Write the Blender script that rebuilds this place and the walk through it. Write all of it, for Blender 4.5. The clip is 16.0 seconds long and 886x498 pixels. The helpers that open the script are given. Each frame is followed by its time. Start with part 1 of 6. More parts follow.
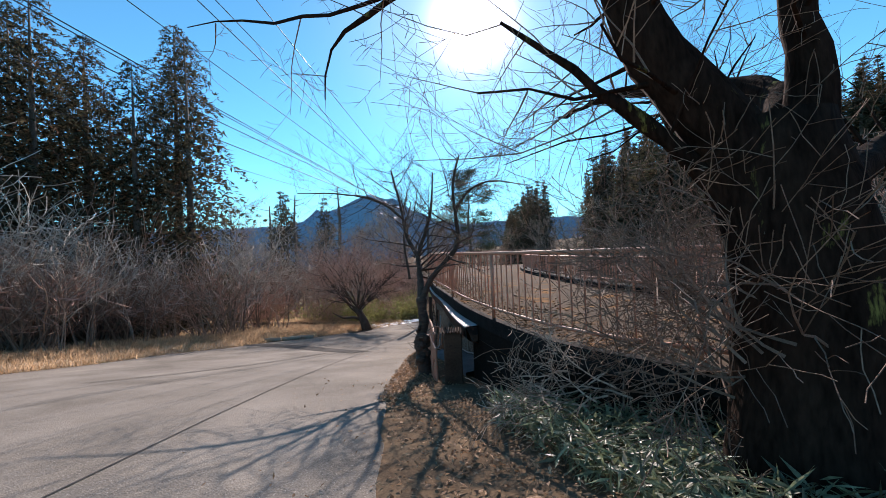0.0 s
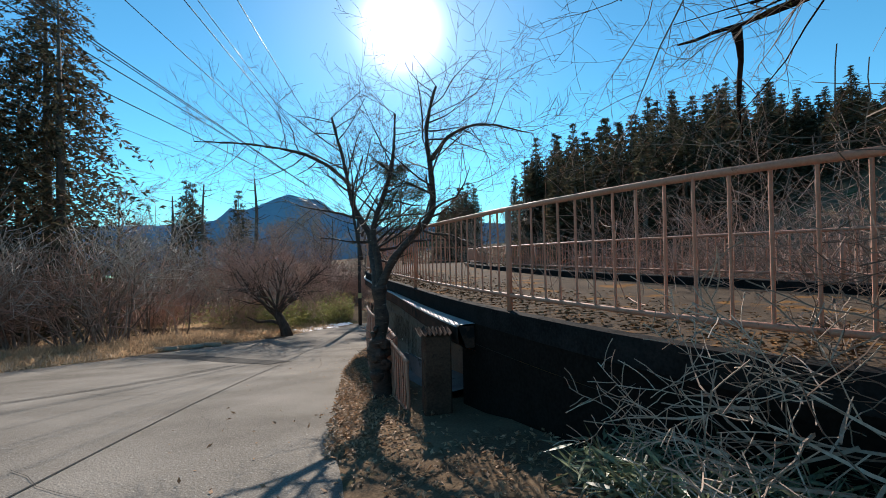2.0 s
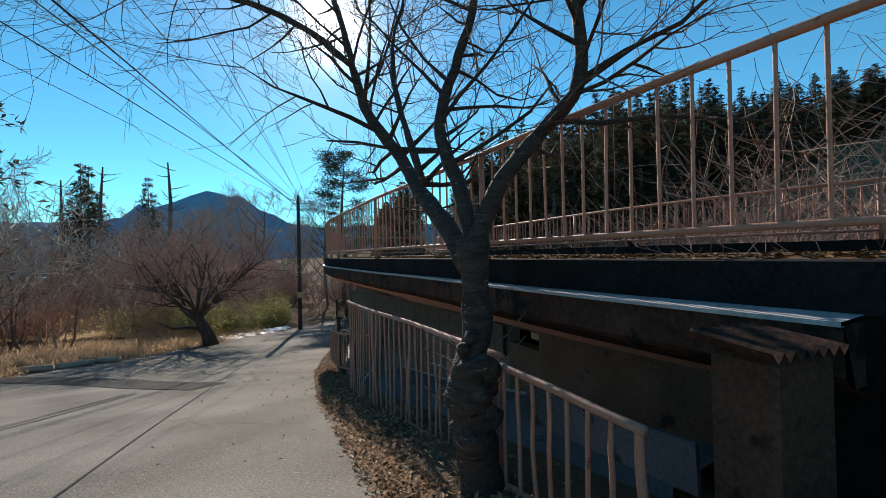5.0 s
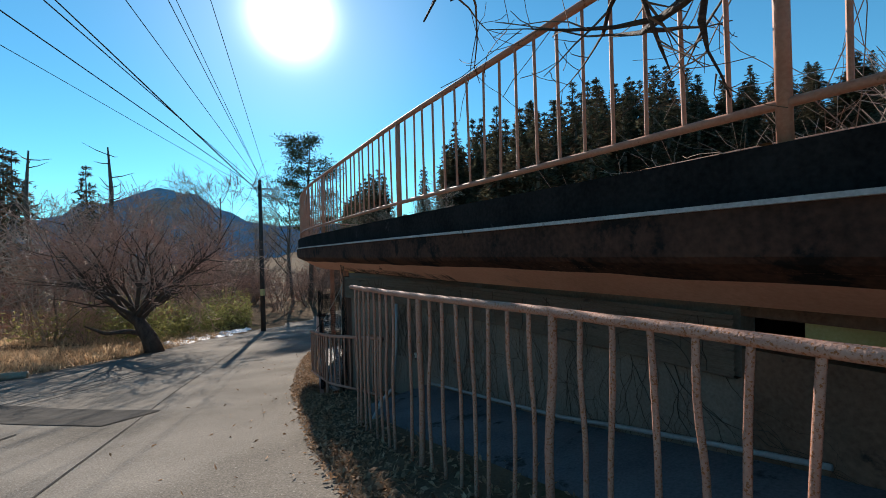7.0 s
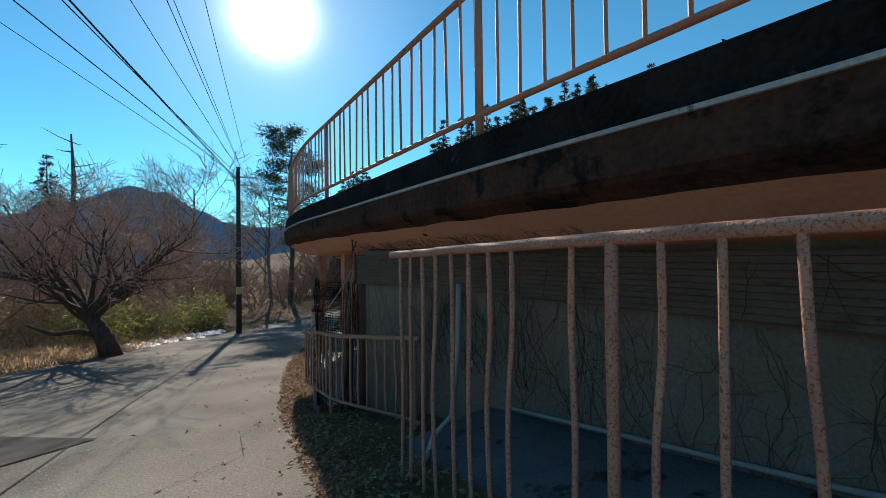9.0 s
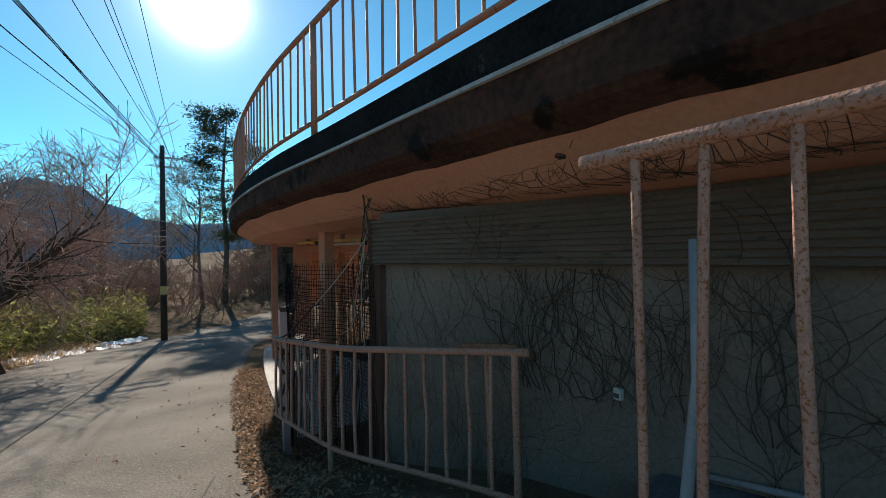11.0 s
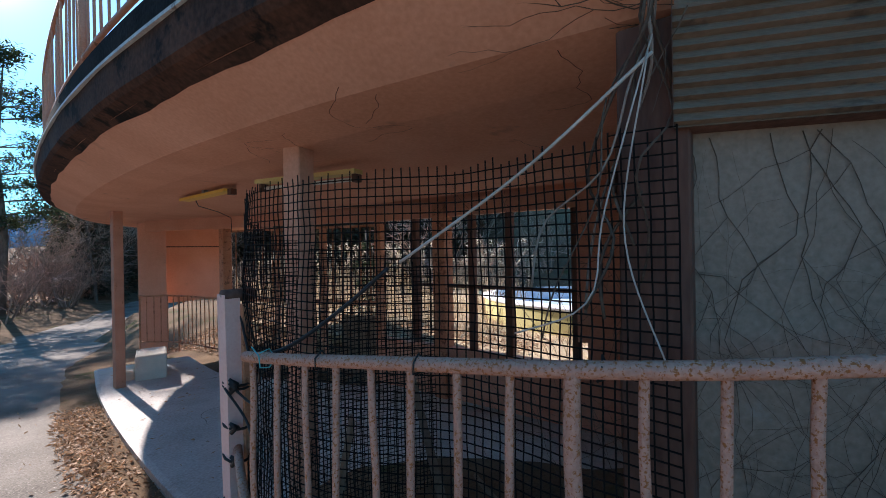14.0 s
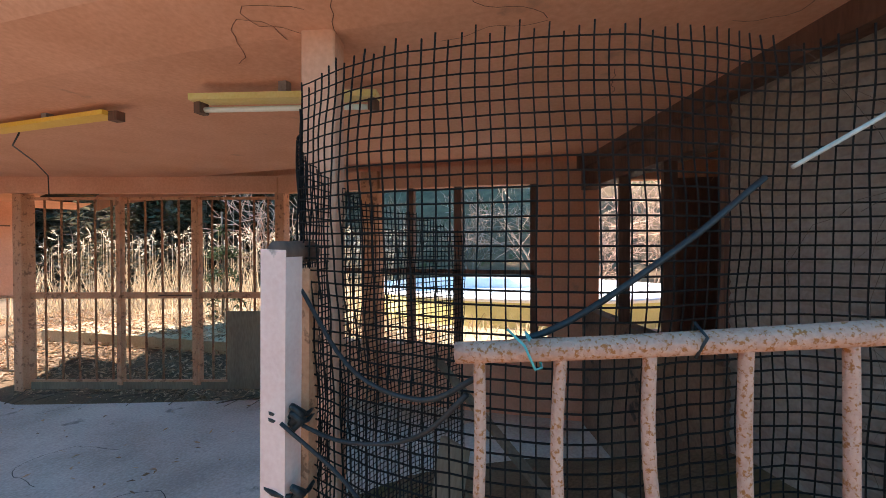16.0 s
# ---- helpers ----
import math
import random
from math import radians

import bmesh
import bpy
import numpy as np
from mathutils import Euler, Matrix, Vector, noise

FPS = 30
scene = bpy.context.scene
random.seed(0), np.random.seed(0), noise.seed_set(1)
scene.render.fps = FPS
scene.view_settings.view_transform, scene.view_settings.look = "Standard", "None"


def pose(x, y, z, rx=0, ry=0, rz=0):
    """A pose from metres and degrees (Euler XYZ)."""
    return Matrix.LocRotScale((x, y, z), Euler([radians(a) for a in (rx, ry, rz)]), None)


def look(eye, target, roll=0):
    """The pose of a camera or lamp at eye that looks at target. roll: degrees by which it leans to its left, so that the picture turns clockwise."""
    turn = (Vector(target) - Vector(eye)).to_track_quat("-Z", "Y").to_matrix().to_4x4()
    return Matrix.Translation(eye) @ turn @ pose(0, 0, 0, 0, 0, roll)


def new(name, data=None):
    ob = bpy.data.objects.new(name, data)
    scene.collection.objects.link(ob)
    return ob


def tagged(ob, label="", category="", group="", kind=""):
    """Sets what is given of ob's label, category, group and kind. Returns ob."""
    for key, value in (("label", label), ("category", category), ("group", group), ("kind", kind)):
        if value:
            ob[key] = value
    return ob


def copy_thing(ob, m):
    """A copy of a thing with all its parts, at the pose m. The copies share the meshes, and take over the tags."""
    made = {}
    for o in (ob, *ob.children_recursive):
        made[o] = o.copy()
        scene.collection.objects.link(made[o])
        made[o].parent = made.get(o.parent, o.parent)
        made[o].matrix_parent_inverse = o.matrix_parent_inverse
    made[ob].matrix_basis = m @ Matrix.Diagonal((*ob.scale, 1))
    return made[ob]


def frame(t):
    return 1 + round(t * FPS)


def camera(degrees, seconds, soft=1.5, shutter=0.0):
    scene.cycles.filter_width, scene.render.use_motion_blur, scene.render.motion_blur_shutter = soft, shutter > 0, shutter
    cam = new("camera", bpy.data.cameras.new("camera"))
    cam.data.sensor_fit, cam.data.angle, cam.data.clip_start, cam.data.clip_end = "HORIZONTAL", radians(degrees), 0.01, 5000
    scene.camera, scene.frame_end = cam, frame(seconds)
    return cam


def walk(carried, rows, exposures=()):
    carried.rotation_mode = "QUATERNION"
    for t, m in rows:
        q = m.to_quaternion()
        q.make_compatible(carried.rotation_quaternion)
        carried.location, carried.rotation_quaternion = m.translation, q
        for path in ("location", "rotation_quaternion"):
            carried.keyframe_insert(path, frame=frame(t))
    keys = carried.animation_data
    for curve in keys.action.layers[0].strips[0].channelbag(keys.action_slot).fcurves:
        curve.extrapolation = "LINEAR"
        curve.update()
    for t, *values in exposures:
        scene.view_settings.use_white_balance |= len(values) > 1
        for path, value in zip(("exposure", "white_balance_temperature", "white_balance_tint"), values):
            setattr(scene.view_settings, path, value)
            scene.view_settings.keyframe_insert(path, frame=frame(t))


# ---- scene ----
cam = camera(90.9, 16.0, soft=0.9)
EXPOSURES = [(0, 0.88, 6700, 24), (1.5, 0.74, 6600, 17), (3.5, 0.42, 6500, 11), (7, 0.54, 6600, 14), (9.5, 0.42, 6500, 11), (12, 0.75, 6900, 14), (13, 1.00, 6900, 18), (14, 1.42, 6250, 22), (15, 2.22, 6300, 18), (16, 2.68, 7100, 20)]
PATH = [
    (0, (0.000, 0.001, 2.509), (0.000, 2.001, 2.523), -2.16),
    (0.5, (-0.189, 0.652, 2.373), (-0.060, 2.648, 2.384), -2.19),
    (1, (-0.376, 1.351, 2.243), (-0.154, 3.339, 2.250), -1.99),
    (1.5, (-0.514, 2.022, 2.145), (-0.203, 3.998, 2.158), -1.91),
    (2, (-0.664, 2.745, 2.010), (-0.320, 4.715, 2.033), -1.21),
    (2.5, (-0.862, 3.456, 1.890), (-0.469, 5.417, 1.912), -1.11),
    (3, (-1.053, 4.145, 1.786), (-0.642, 6.102, 1.812), -1.08),
    (3.5, (-1.261, 4.714, 1.716), (-0.811, 6.663, 1.741), -0.90),
    (4, (-1.439, 5.336, 1.622), (-0.936, 7.271, 1.646), -0.98),
    (6.5, (-1.685, 8.780, 1.186), (-0.892, 10.616, 1.197), -1.53),
    (7, (-1.738, 9.590, 1.026), (-0.942, 11.424, 1.035), -1.58),
    (7.5, (-1.736, 10.192, 0.894), (-0.949, 12.030, 0.912), -1.60),
    (8, (-1.746, 10.691, 0.812), (-0.947, 12.524, 0.836), -1.41),
    (8.5, (-1.748, 11.147, 0.726), (-0.926, 12.970, 0.753), -1.10),
    (9, (-1.772, 11.673, 0.627), (-0.892, 13.469, 0.655), -0.72),
    (9.5, (-1.789, 12.196, 0.587), (-0.838, 13.955, 0.610), -0.82),
    (12, (-1.797, 14.971, 0.189), (-0.619, 16.587, 0.213), -0.69),
    (12.5, (-1.754, 15.479, 0.125), (-0.533, 17.063, 0.154), -0.54),
    (13, (-1.741, 15.984, 0.075), (-0.400, 17.468, 0.104), -0.62),
    (13.5, (-1.708, 16.378, 0.012), (-0.230, 17.725, 0.031), -0.77),
    (14, (-1.718, 16.858, -0.050), (-0.119, 18.059, -0.052), -1.04),
    (14.5, (-1.757, 17.276, -0.107), (-0.069, 18.349, -0.117), -1.02),
    (15, (-1.688, 17.809, -0.174), (0.072, 18.759, -0.189), -0.62),
    (15.5, (-1.643, 18.220, -0.240), (0.193, 19.011, -0.253), -0.47),
    (16, (-1.644, 18.459, -0.266), (0.287, 18.979, -0.289), -0.14),
]
walk(cam, [(t, look(eye, target, roll)) for t, eye, target, roll in PATH], exposures=EXPOSURES)
# ---- light and sky ----
SUN_AZ, SUN_EL = radians(5.0), radians(27.5)
SUN_DIR = Vector((math.sin(SUN_AZ) * math.cos(SUN_EL), math.cos(SUN_AZ) * math.cos(SUN_EL), math.sin(SUN_EL)))
sun = new("sun", bpy.data.lights.new("sun", "SUN"))
sun.data.energy, sun.data.angle, sun.data.color = 4.6, radians(0.6), (1.0, 0.93, 0.82)
sun.matrix_world = look((0, 0, 60), Vector((0, 0, 60)) - SUN_DIR)

world = bpy.data.worlds.new("sky")
scene.world = world
world.use_nodes = True
wn, wl = world.node_tree.nodes, world.node_tree.links
wn.clear()
w_sky = wn.new("ShaderNodeTexSky")
w_sky.sky_type, w_sky.sun_disc = "NISHITA", False
w_sky.sun_elevation, w_sky.sun_rotation = SUN_EL, SUN_AZ
w_sky.altitude, w_sky.air_density, w_sky.dust_density, w_sky.ozone_density = 900, 1.0, 0.0, 4.0
w_bg = wn.new("ShaderNodeBackground")
w_bg.inputs["Strength"].default_value = 0.10
w_out = wn.new("ShaderNodeOutputWorld")
# bright aureole of the low winter sun
w_geo = wn.new("ShaderNodeTexCoord")
w_dot = wn.new("ShaderNodeVectorMath"); w_dot.operation = "DOT_PRODUCT"
w_dot.inputs[1].default_value = SUN_DIR
w_pow = wn.new("ShaderNodeMath"); w_pow.operation = "POWER"; w_pow.use_clamp = True
w_pow.inputs[1].default_value = 620.0
w_pow2 = wn.new("ShaderNodeMath"); w_pow2.operation = "POWER"; w_pow2.use_clamp = True
w_pow2.inputs[1].default_value = 40.0
w_m1 = wn.new("ShaderNodeMath"); w_m1.operation = "MULTIPLY"; w_m1.inputs[1].default_value = 26.0
w_m2 = wn.new("ShaderNodeMath"); w_m2.operation = "MULTIPLY_ADD"; w_m2.inputs[1].default_value = 2.2
w_add = wn.new("ShaderNodeMixRGB"); w_add.blend_type = "ADD"; w_add.inputs[0].default_value = 1.0
w_clear = wn.new("ShaderNodeMath"); w_clear.operation = "MAXIMUM"; w_clear.inputs[1].default_value = 0.0
wl.new(w_geo.outputs["Generated"], w_dot.inputs[0])
wl.new(w_dot.outputs["Value"], w_clear.inputs[0])
wl.new(w_clear.outputs[0], w_pow.inputs[0])
wl.new(w_clear.outputs[0], w_pow2.inputs[0])
wl.new(w_pow.outputs[0], w_m1.inputs[0])
wl.new(w_pow2.outputs[0], w_m2.inputs[0])
wl.new(w_m1.outputs[0], w_m2.inputs[2])
w_tint = wn.new("ShaderNodeMixRGB"); w_tint.blend_type = "MULTIPLY"; w_tint.inputs[0].default_value = 1.0
w_tint.inputs[2].default_value = (0.50, 1.12, 1.08, 1)
wl.new(w_sky.outputs[0], w_tint.inputs[1])
wl.new(w_tint.outputs[0], w_add.inputs[1])
wl.new(w_m2.outputs[0], w_add.inputs[2])
wl.new(w_add.outputs[0], w_bg.inputs["Color"])
wl.new(w_bg.outputs[0], w_out.inputs["Surface"])


# ---- materials ----
def material(name, c1, c2, rough=0.8, scale=4.0, bump=0.2, metal=0.0, fine=60.0, c3=None, spot=0.6, spot_scale=9.0, spec=0.3, vary=0.0, per="", trans=0.0, stretch=(1, 1, 1)):
    """Two colours mixed at a coarse and a fine scale, spots of a third, relief from the fine grain."""
    m = bpy.data.materials.new(name)
    m.use_nodes = True
    n, l = m.node_tree.nodes, m.node_tree.links
    b = n["Principled BSDF"]
    b.inputs["Roughness"].default_value, b.inputs["Metallic"].default_value = rough, metal
    b.inputs["Specular IOR Level"].default_value = spec
    tc = n.new("ShaderNodeTexCoord")
    mp = n.new("ShaderNodeMapping"); mp.inputs["Scale"].default_value = stretch
    l.new(tc.outputs["Object"], mp.inputs["Vector"])
    a = n.new("ShaderNodeTexNoise"); a.inputs["Scale"].default_value = scale; a.inputs["Detail"].default_value = 5
    f = n.new("ShaderNodeTexNoise"); f.inputs["Scale"].default_value = fine; f.inputs["Detail"].default_value = 3
    l.new(mp.outputs[0], a.inputs["Vector"]); l.new(mp.outputs[0], f.inputs["Vector"])
    mx = n.new("ShaderNodeMath"); mx.operation = "MULTIPLY_ADD"; mx.inputs[1].default_value = 0.55
    sc = n.new("ShaderNodeMath"); sc.operation = "MULTIPLY"; sc.inputs[1].default_value = 0.5
    l.new(f.outputs[0], sc.inputs[0]); l.new(a.outputs[0], mx.inputs[0]); l.new(sc.outputs[0], mx.inputs[2])
    r = n.new("ShaderNodeValToRGB")
    r.color_ramp.elements[0].position, r.color_ramp.elements[1].position = 0.36, 0.68
    r.color_ramp.elements[0].color, r.color_ramp.elements[1].color = (*c1, 1), (*c2, 1)
    l.new(mx.outputs[0], r.inputs[0])
    out = r.outputs[0]
    if c3:
        s = n.new("ShaderNodeTexNoise"); s.inputs["Scale"].default_value = spot_scale; s.inputs["Detail"].default_value = 6
        s.inputs["Roughness"].default_value = 0.65
        l.new(mp.outputs[0], s.inputs["Vector"])
        q = n.new("ShaderNodeValToRGB")
        q.color_ramp.elements[0].position, q.color_ramp.elements[1].position = spot, spot + 0.06
        l.new(s.outputs[0], q.inputs[0])
        x = n.new("ShaderNodeMixRGB"); x.inputs[2].default_value = (*c3, 1)
        l.new(q.outputs[0], x.inputs[0]); l.new(out, x.inputs[1])
        out = x.outputs[0]
    if vary:
        if per == "island":
            src = n.new("ShaderNodeNewGeometry").outputs["Random Per Island"]
        else:
            src = n.new("ShaderNodeObjectInfo").outputs["Random"]
        h = n.new("ShaderNodeHueSaturation")
        v = n.new("ShaderNodeMapRange"); v.inputs[3].default_value, v.inputs[4].default_value = 1 - vary, 1 + vary
        l.new(src, v.inputs[0]); l.new(v.outputs[0], h.inputs["Value"]); l.new(out, h.inputs["Color"])
        out = h.outputs[0]
    l.new(out, b.inputs["Base Color"])
    if bump:
        bp = n.new("ShaderNodeBump"); bp.inputs["Strength"].default_value = bump; bp.inputs["Distance"].default_value = 0.02
        l.new(mx.outputs[0], bp.inputs["Height"]); l.new(bp.outputs[0], b.inputs["Normal"])
    if trans:
        o = n["Material Output"]
        t = n.new("ShaderNodeBsdfTranslucent"); l.new(out, t.inputs["Color"])
        s = n.new("ShaderNodeMixShader"); s.inputs[0].default_value = trans
        l.new(b.outputs[0], s.inputs[1]); l.new(t.outputs[0], s.inputs[2]); l.new(s.outputs[0], o.inputs["Surface"])
    return m


M = dict(
    pierwall=material("dark_rust_stained_pier", (0.06, 0.032, 0.022), (0.125, 0.068, 0.045), 0.9, 2.5, 0.5, fine=40, c3=(0.035, 0.022, 0.018), spot=0.58, spot_scale=4, spec=0.05),
    reed=material("bleached_reed", (0.30, 0.215, 0.13), (0.50, 0.39, 0.26), 0.9, 3, 0, vary=0.4, per="island", trans=0.35),
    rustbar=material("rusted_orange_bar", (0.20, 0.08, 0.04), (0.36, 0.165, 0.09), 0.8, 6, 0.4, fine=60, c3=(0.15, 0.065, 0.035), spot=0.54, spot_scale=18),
    sidewall=material("grey_brown_sheeting", (0.21, 0.16, 0.13), (0.33, 0.265, 0.22), 0.8, 3, 0.2, fine=40),
    lampyellow=material("yellow_lamp_strip", (0.78, 0.45, 0.06), (0.85, 0.55, 0.12), 0.5, 4, 0.05),
    road=material("worn_asphalt_road", (0.10, 0.088, 0.073), (0.265, 0.238, 0.204), 0.95, 0.55, 1.0, fine=55, c3=(0.36, 0.33, 0.29), spot=0.60, spot_scale=46, spec=0.1),
    patch=material("asphalt_patch", (0.055, 0.052, 0.048), (0.11, 0.102, 0.093), 0.95, 3, 0.5, fine=160, spec=0.03),
    soil=material("leafy_soil", (0.09, 0.062, 0.042), (0.20, 0.14, 0.088), 1.0, 1.5, 0.6, fine=45, c3=(0.08, 0.075, 0.035), spot=0.58, spot_scale=0.6, spec=0.02),
    drygrass=material("dry_grass", (0.50, 0.325, 0.185), (0.70, 0.52, 0.34), 0.9, 3, 0, vary=0.35, per="island", trans=0.5),
    palegrass=material("pale_dry_reed", (0.60, 0.49, 0.35), (0.78, 0.67, 0.52), 0.9, 3, 0, vary=0.3, per="island", trans=0.4),
    sasa=material("bamboo_grass", (0.10, 0.14, 0.07), (0.30, 0.31, 0.18), 0.45, 6, 0, vary=0.6, per="island", trans=0.35, spec=0.5),
    shrubleaf=material("yellow_green_leaf", (0.17, 0.175, 0.05), (0.34, 0.315, 0.12), 0.6, 3, 0, vary=0.4, per="island", trans=0.55),
    litter=material("fallen_leaves", (0.22, 0.12, 0.065), (0.46, 0.30, 0.18), 0.8, 5, 0, vary=0.5, per="island", trans=0.25),
    dropped=material("dropped_needles", (0.11, 0.06, 0.03), (0.24, 0.135, 0.065), 0.95, 5, 0, vary=0.5, per="island", spec=0.03),
    needle=material("cedar_needles", (0.050, 0.050, 0.032), (0.125, 0.108, 0.066), 0.85, 1.2, 0, vary=0.55, per="island", trans=0.3, c3=(0.165, 0.10, 0.066), spot=0.54, spot_scale=0.8),
    pine=material("pine_needles", (0.035, 0.055, 0.03), (0.085, 0.11, 0.05), 0.75, 1.2, 0, vary=0.4, per="island", trans=0.25),
    bark=material("grey_brown_bark", (0.075, 0.058, 0.045), (0.19, 0.15, 0.12), 0.92, 9, 0.9, fine=50, stretch=(1, 1, 0.35), c3=(0.26, 0.24, 0.19), spot=0.66, spot_scale=7),
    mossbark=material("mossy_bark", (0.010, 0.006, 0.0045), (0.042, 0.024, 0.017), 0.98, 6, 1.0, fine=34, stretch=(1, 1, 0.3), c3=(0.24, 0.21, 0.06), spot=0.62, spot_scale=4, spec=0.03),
    cherry=material("cherry_bark", (0.022, 0.014, 0.010), (0.095, 0.062, 0.046), 0.75, 9, 0.9, fine=46, stretch=(0.8, 0.8, 3.0), c3=(0.30, 0.25, 0.21), spot=0.63, spot_scale=11),
    plumbark=material("dark_plum_bark", (0.045, 0.030, 0.023), (0.13, 0.09, 0.068), 0.9, 8, 0.8, fine=40, stretch=(1, 1, 0.4)),
    stem=material("weathered_pale_stems", (0.19, 0.125, 0.09), (0.38, 0.28, 0.215), 0.85, 5, 0.2, vary=0.5, per="island"),
    twig=material("bare_twigs", (0.30, 0.205, 0.145), (0.52, 0.39, 0.30), 0.85, 5, 0, vary=0.35, per="island"),
    browntwig=material("brown_bare_twigs", (0.20, 0.125, 0.09), (0.36, 0.24, 0.18), 0.85, 5, 0, vary=0.35, per="island"),
    redtwig=material("reddish_twigs", (0.34, 0.19, 0.135), (0.54, 0.34, 0.26), 0.85, 5, 0, vary=0.35, per="island"),
    darktwig=material("dark_bare_twigs", (0.115, 0.066, 0.043), (0.24, 0.152, 0.108), 0.85, 5, 0, vary=0.35, per="island"),
    # Pale dead wood, lightened further so its colour holds the sunlight.
    paletwig=material("sun_toned_pale_twigs", (0.34, 0.285, 0.23), (0.54, 0.47, 0.39), 0.8, 5, 0, vary=0.35, per="island"),
    deck=material("weathered_deck_concrete", (0.062, 0.044, 0.031), (0.125, 0.092, 0.066), 0.97, 1.2, 0.5, fine=60, c3=(0.22, 0.105, 0.035), spot=0.555, spot_scale=1.3, spec=0.03),
    parapet=material("near_black_concrete", (0.010, 0.0095, 0.0095), (0.03, 0.027, 0.026), 0.9, 3, 0.4, fine=40, c3=(0.07, 0.06, 0.055), spot=0.66, spot_scale=5, spec=0.04),
    fascia=material("stained_fascia", (0.035, 0.022, 0.018), (0.11, 0.055, 0.038), 0.9, 2.5, 0.4, fine=30, c3=(0.02, 0.017, 0.016), spot=0.55, spot_scale=3, spec=0.08),
    drip=material("pale_drip_edge", (0.32, 0.31, 0.30), (0.55, 0.54, 0.52), 0.6, 5, 0.2, c3=(0.16, 0.13, 0.11), spot=0.62, spot_scale=6),
    orange=material("terracotta_paint", (0.60, 0.285, 0.18), (0.73, 0.375, 0.255), 0.82, 1.5, 0.2, fine=40, c3=(0.48, 0.25, 0.17), spot=0.64, spot_scale=2.5, spec=0.15),
    # Shade below the terrace is put into this near-black base; paler stains on top.
    darkwall=material("shade_dark_retaining_concrete", (0.009, 0.006, 0.005), (0.024, 0.018, 0.015), 0.92, 1.5, 0.4, fine=30, c3=(0.05, 0.042, 0.034), spot=0.68, spot_scale=5, spec=0.03),
    brownwall=material("brown_stained_concrete", (0.13, 0.07, 0.045), (0.25, 0.145, 0.095), 0.9, 2.2, 0.4, fine=40, c3=(0.05, 0.035, 0.028), spot=0.6, spot_scale=3),
    greywall=material("grey_concrete_wall", (0.175, 0.135, 0.102), (0.285, 0.226, 0.177), 0.9, 1.6, 0.25, fine=50, c3=(0.26, 0.235, 0.20), spot=0.64, spot_scale=3),
    louver=material("grey_brown_corrugated_sheet", (0.17, 0.118, 0.082), (0.26, 0.19, 0.14), 0.7, 3, 0.2, fine=40, c3=(0.12, 0.09, 0.07), spot=0.6, spot_scale=4, stretch=(1, 1, 4)),
    rail=material("salmon_painted_steel", (0.42, 0.185, 0.115), (0.55, 0.265, 0.175), 0.62, 5, 0.15, fine=70, c3=(0.20, 0.085, 0.04), spot=0.62, spot_scale=13),
    rustrail=material("pink_paint_flaking_to_rust", (0.43, 0.21, 0.15), (0.57, 0.315, 0.23), 0.7, 5, 0.5, fine=80, c3=(0.33, 0.11, 0.03), spot=0.535, spot_scale=95),
    porch=material("smooth_porch_concrete", (0.33, 0.30, 0.265), (0.56, 0.525, 0.475), 0.75, 1.6, 0.4, fine=38, c3=(0.22, 0.21, 0.19), spot=0.63, spot_scale=1.8),
    paleconcrete=material("pale_concrete_block", (0.50, 0.46, 0.38), (0.66, 0.62, 0.53), 0.85, 4, 0.3),
    ledge=material("blue_grey_concrete_ledge", (0.075, 0.078, 0.085), (0.15, 0.15, 0.155), 0.75, 2, 0.3, c3=(0.04, 0.038, 0.036), spot=0.58, spot_scale=3, spec=0.08),
    net=material("black_plastic_net", (0.006, 0.005, 0.005), (0.016, 0.013, 0.012), 0.75, 10, 0, spec=0.12),
    black=material("black_rubber_cord", (0.012, 0.012, 0.013), (0.03, 0.03, 0.032), 0.5, 10, 0),
    white=material("white_cable_sheath", (0.40, 0.35, 0.30), (0.54, 0.48, 0.42), 0.6, 10, 0.1),
    wood=material("dark_brown_timber", (0.075, 0.035, 0.025), (0.17, 0.085, 0.06), 0.75, 6, 0.3, fine=40, stretch=(1, 1, 0.2)),
    postpink=material("pale_pink_post_paint", (0.74, 0.44, 0.37), (0.82, 0.54, 0.47), 0.6, 4, 0.15, c3=(0.42, 0.28, 0.23), spot=0.66, spot_scale=8),
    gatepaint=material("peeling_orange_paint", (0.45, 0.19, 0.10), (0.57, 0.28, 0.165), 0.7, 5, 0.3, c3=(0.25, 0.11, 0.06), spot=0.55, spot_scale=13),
    vine=material("dried_vine", (0.060, 0.040, 0.028), (0.13, 0.092, 0.068), 0.9, 10, 0.2),
    palevine=material("pale_dried_vine", (0.20, 0.155, 0.125), (0.33, 0.27, 0.225), 0.9, 10, 0.2),
    tube=material("yellowed_lamp_case", (0.62, 0.47, 0.16), (0.72, 0.58, 0.26), 0.5, 4, 0.05),
    lamptube=material("dusty_white_lamp_tube", (0.68, 0.66, 0.60), (0.78, 0.76, 0.70), 0.35, 6, 0.02),
    snow=material("old_snow", (0.72, 0.75, 0.80), (0.88, 0.90, 0.93), 0.7, 6, 0.5, c3=(0.40, 0.36, 0.31), spot=0.66, spot_scale=5),
    pole=material("dark_wooden_pole", (0.035, 0.03, 0.027), (0.08, 0.068, 0.06), 0.85, 5, 0.2, stretch=(1, 1, 0.15)),
    steel=material("dull_galvanised_steel", (0.28, 0.28, 0.28), (0.42, 0.42, 0.42), 0.45, 6, 0.05, metal=0.7),
    wire=material("overhead_cable", (0.02, 0.02, 0.02), (0.045, 0.045, 0.045), 0.4, 10, 0, spec=0.5),
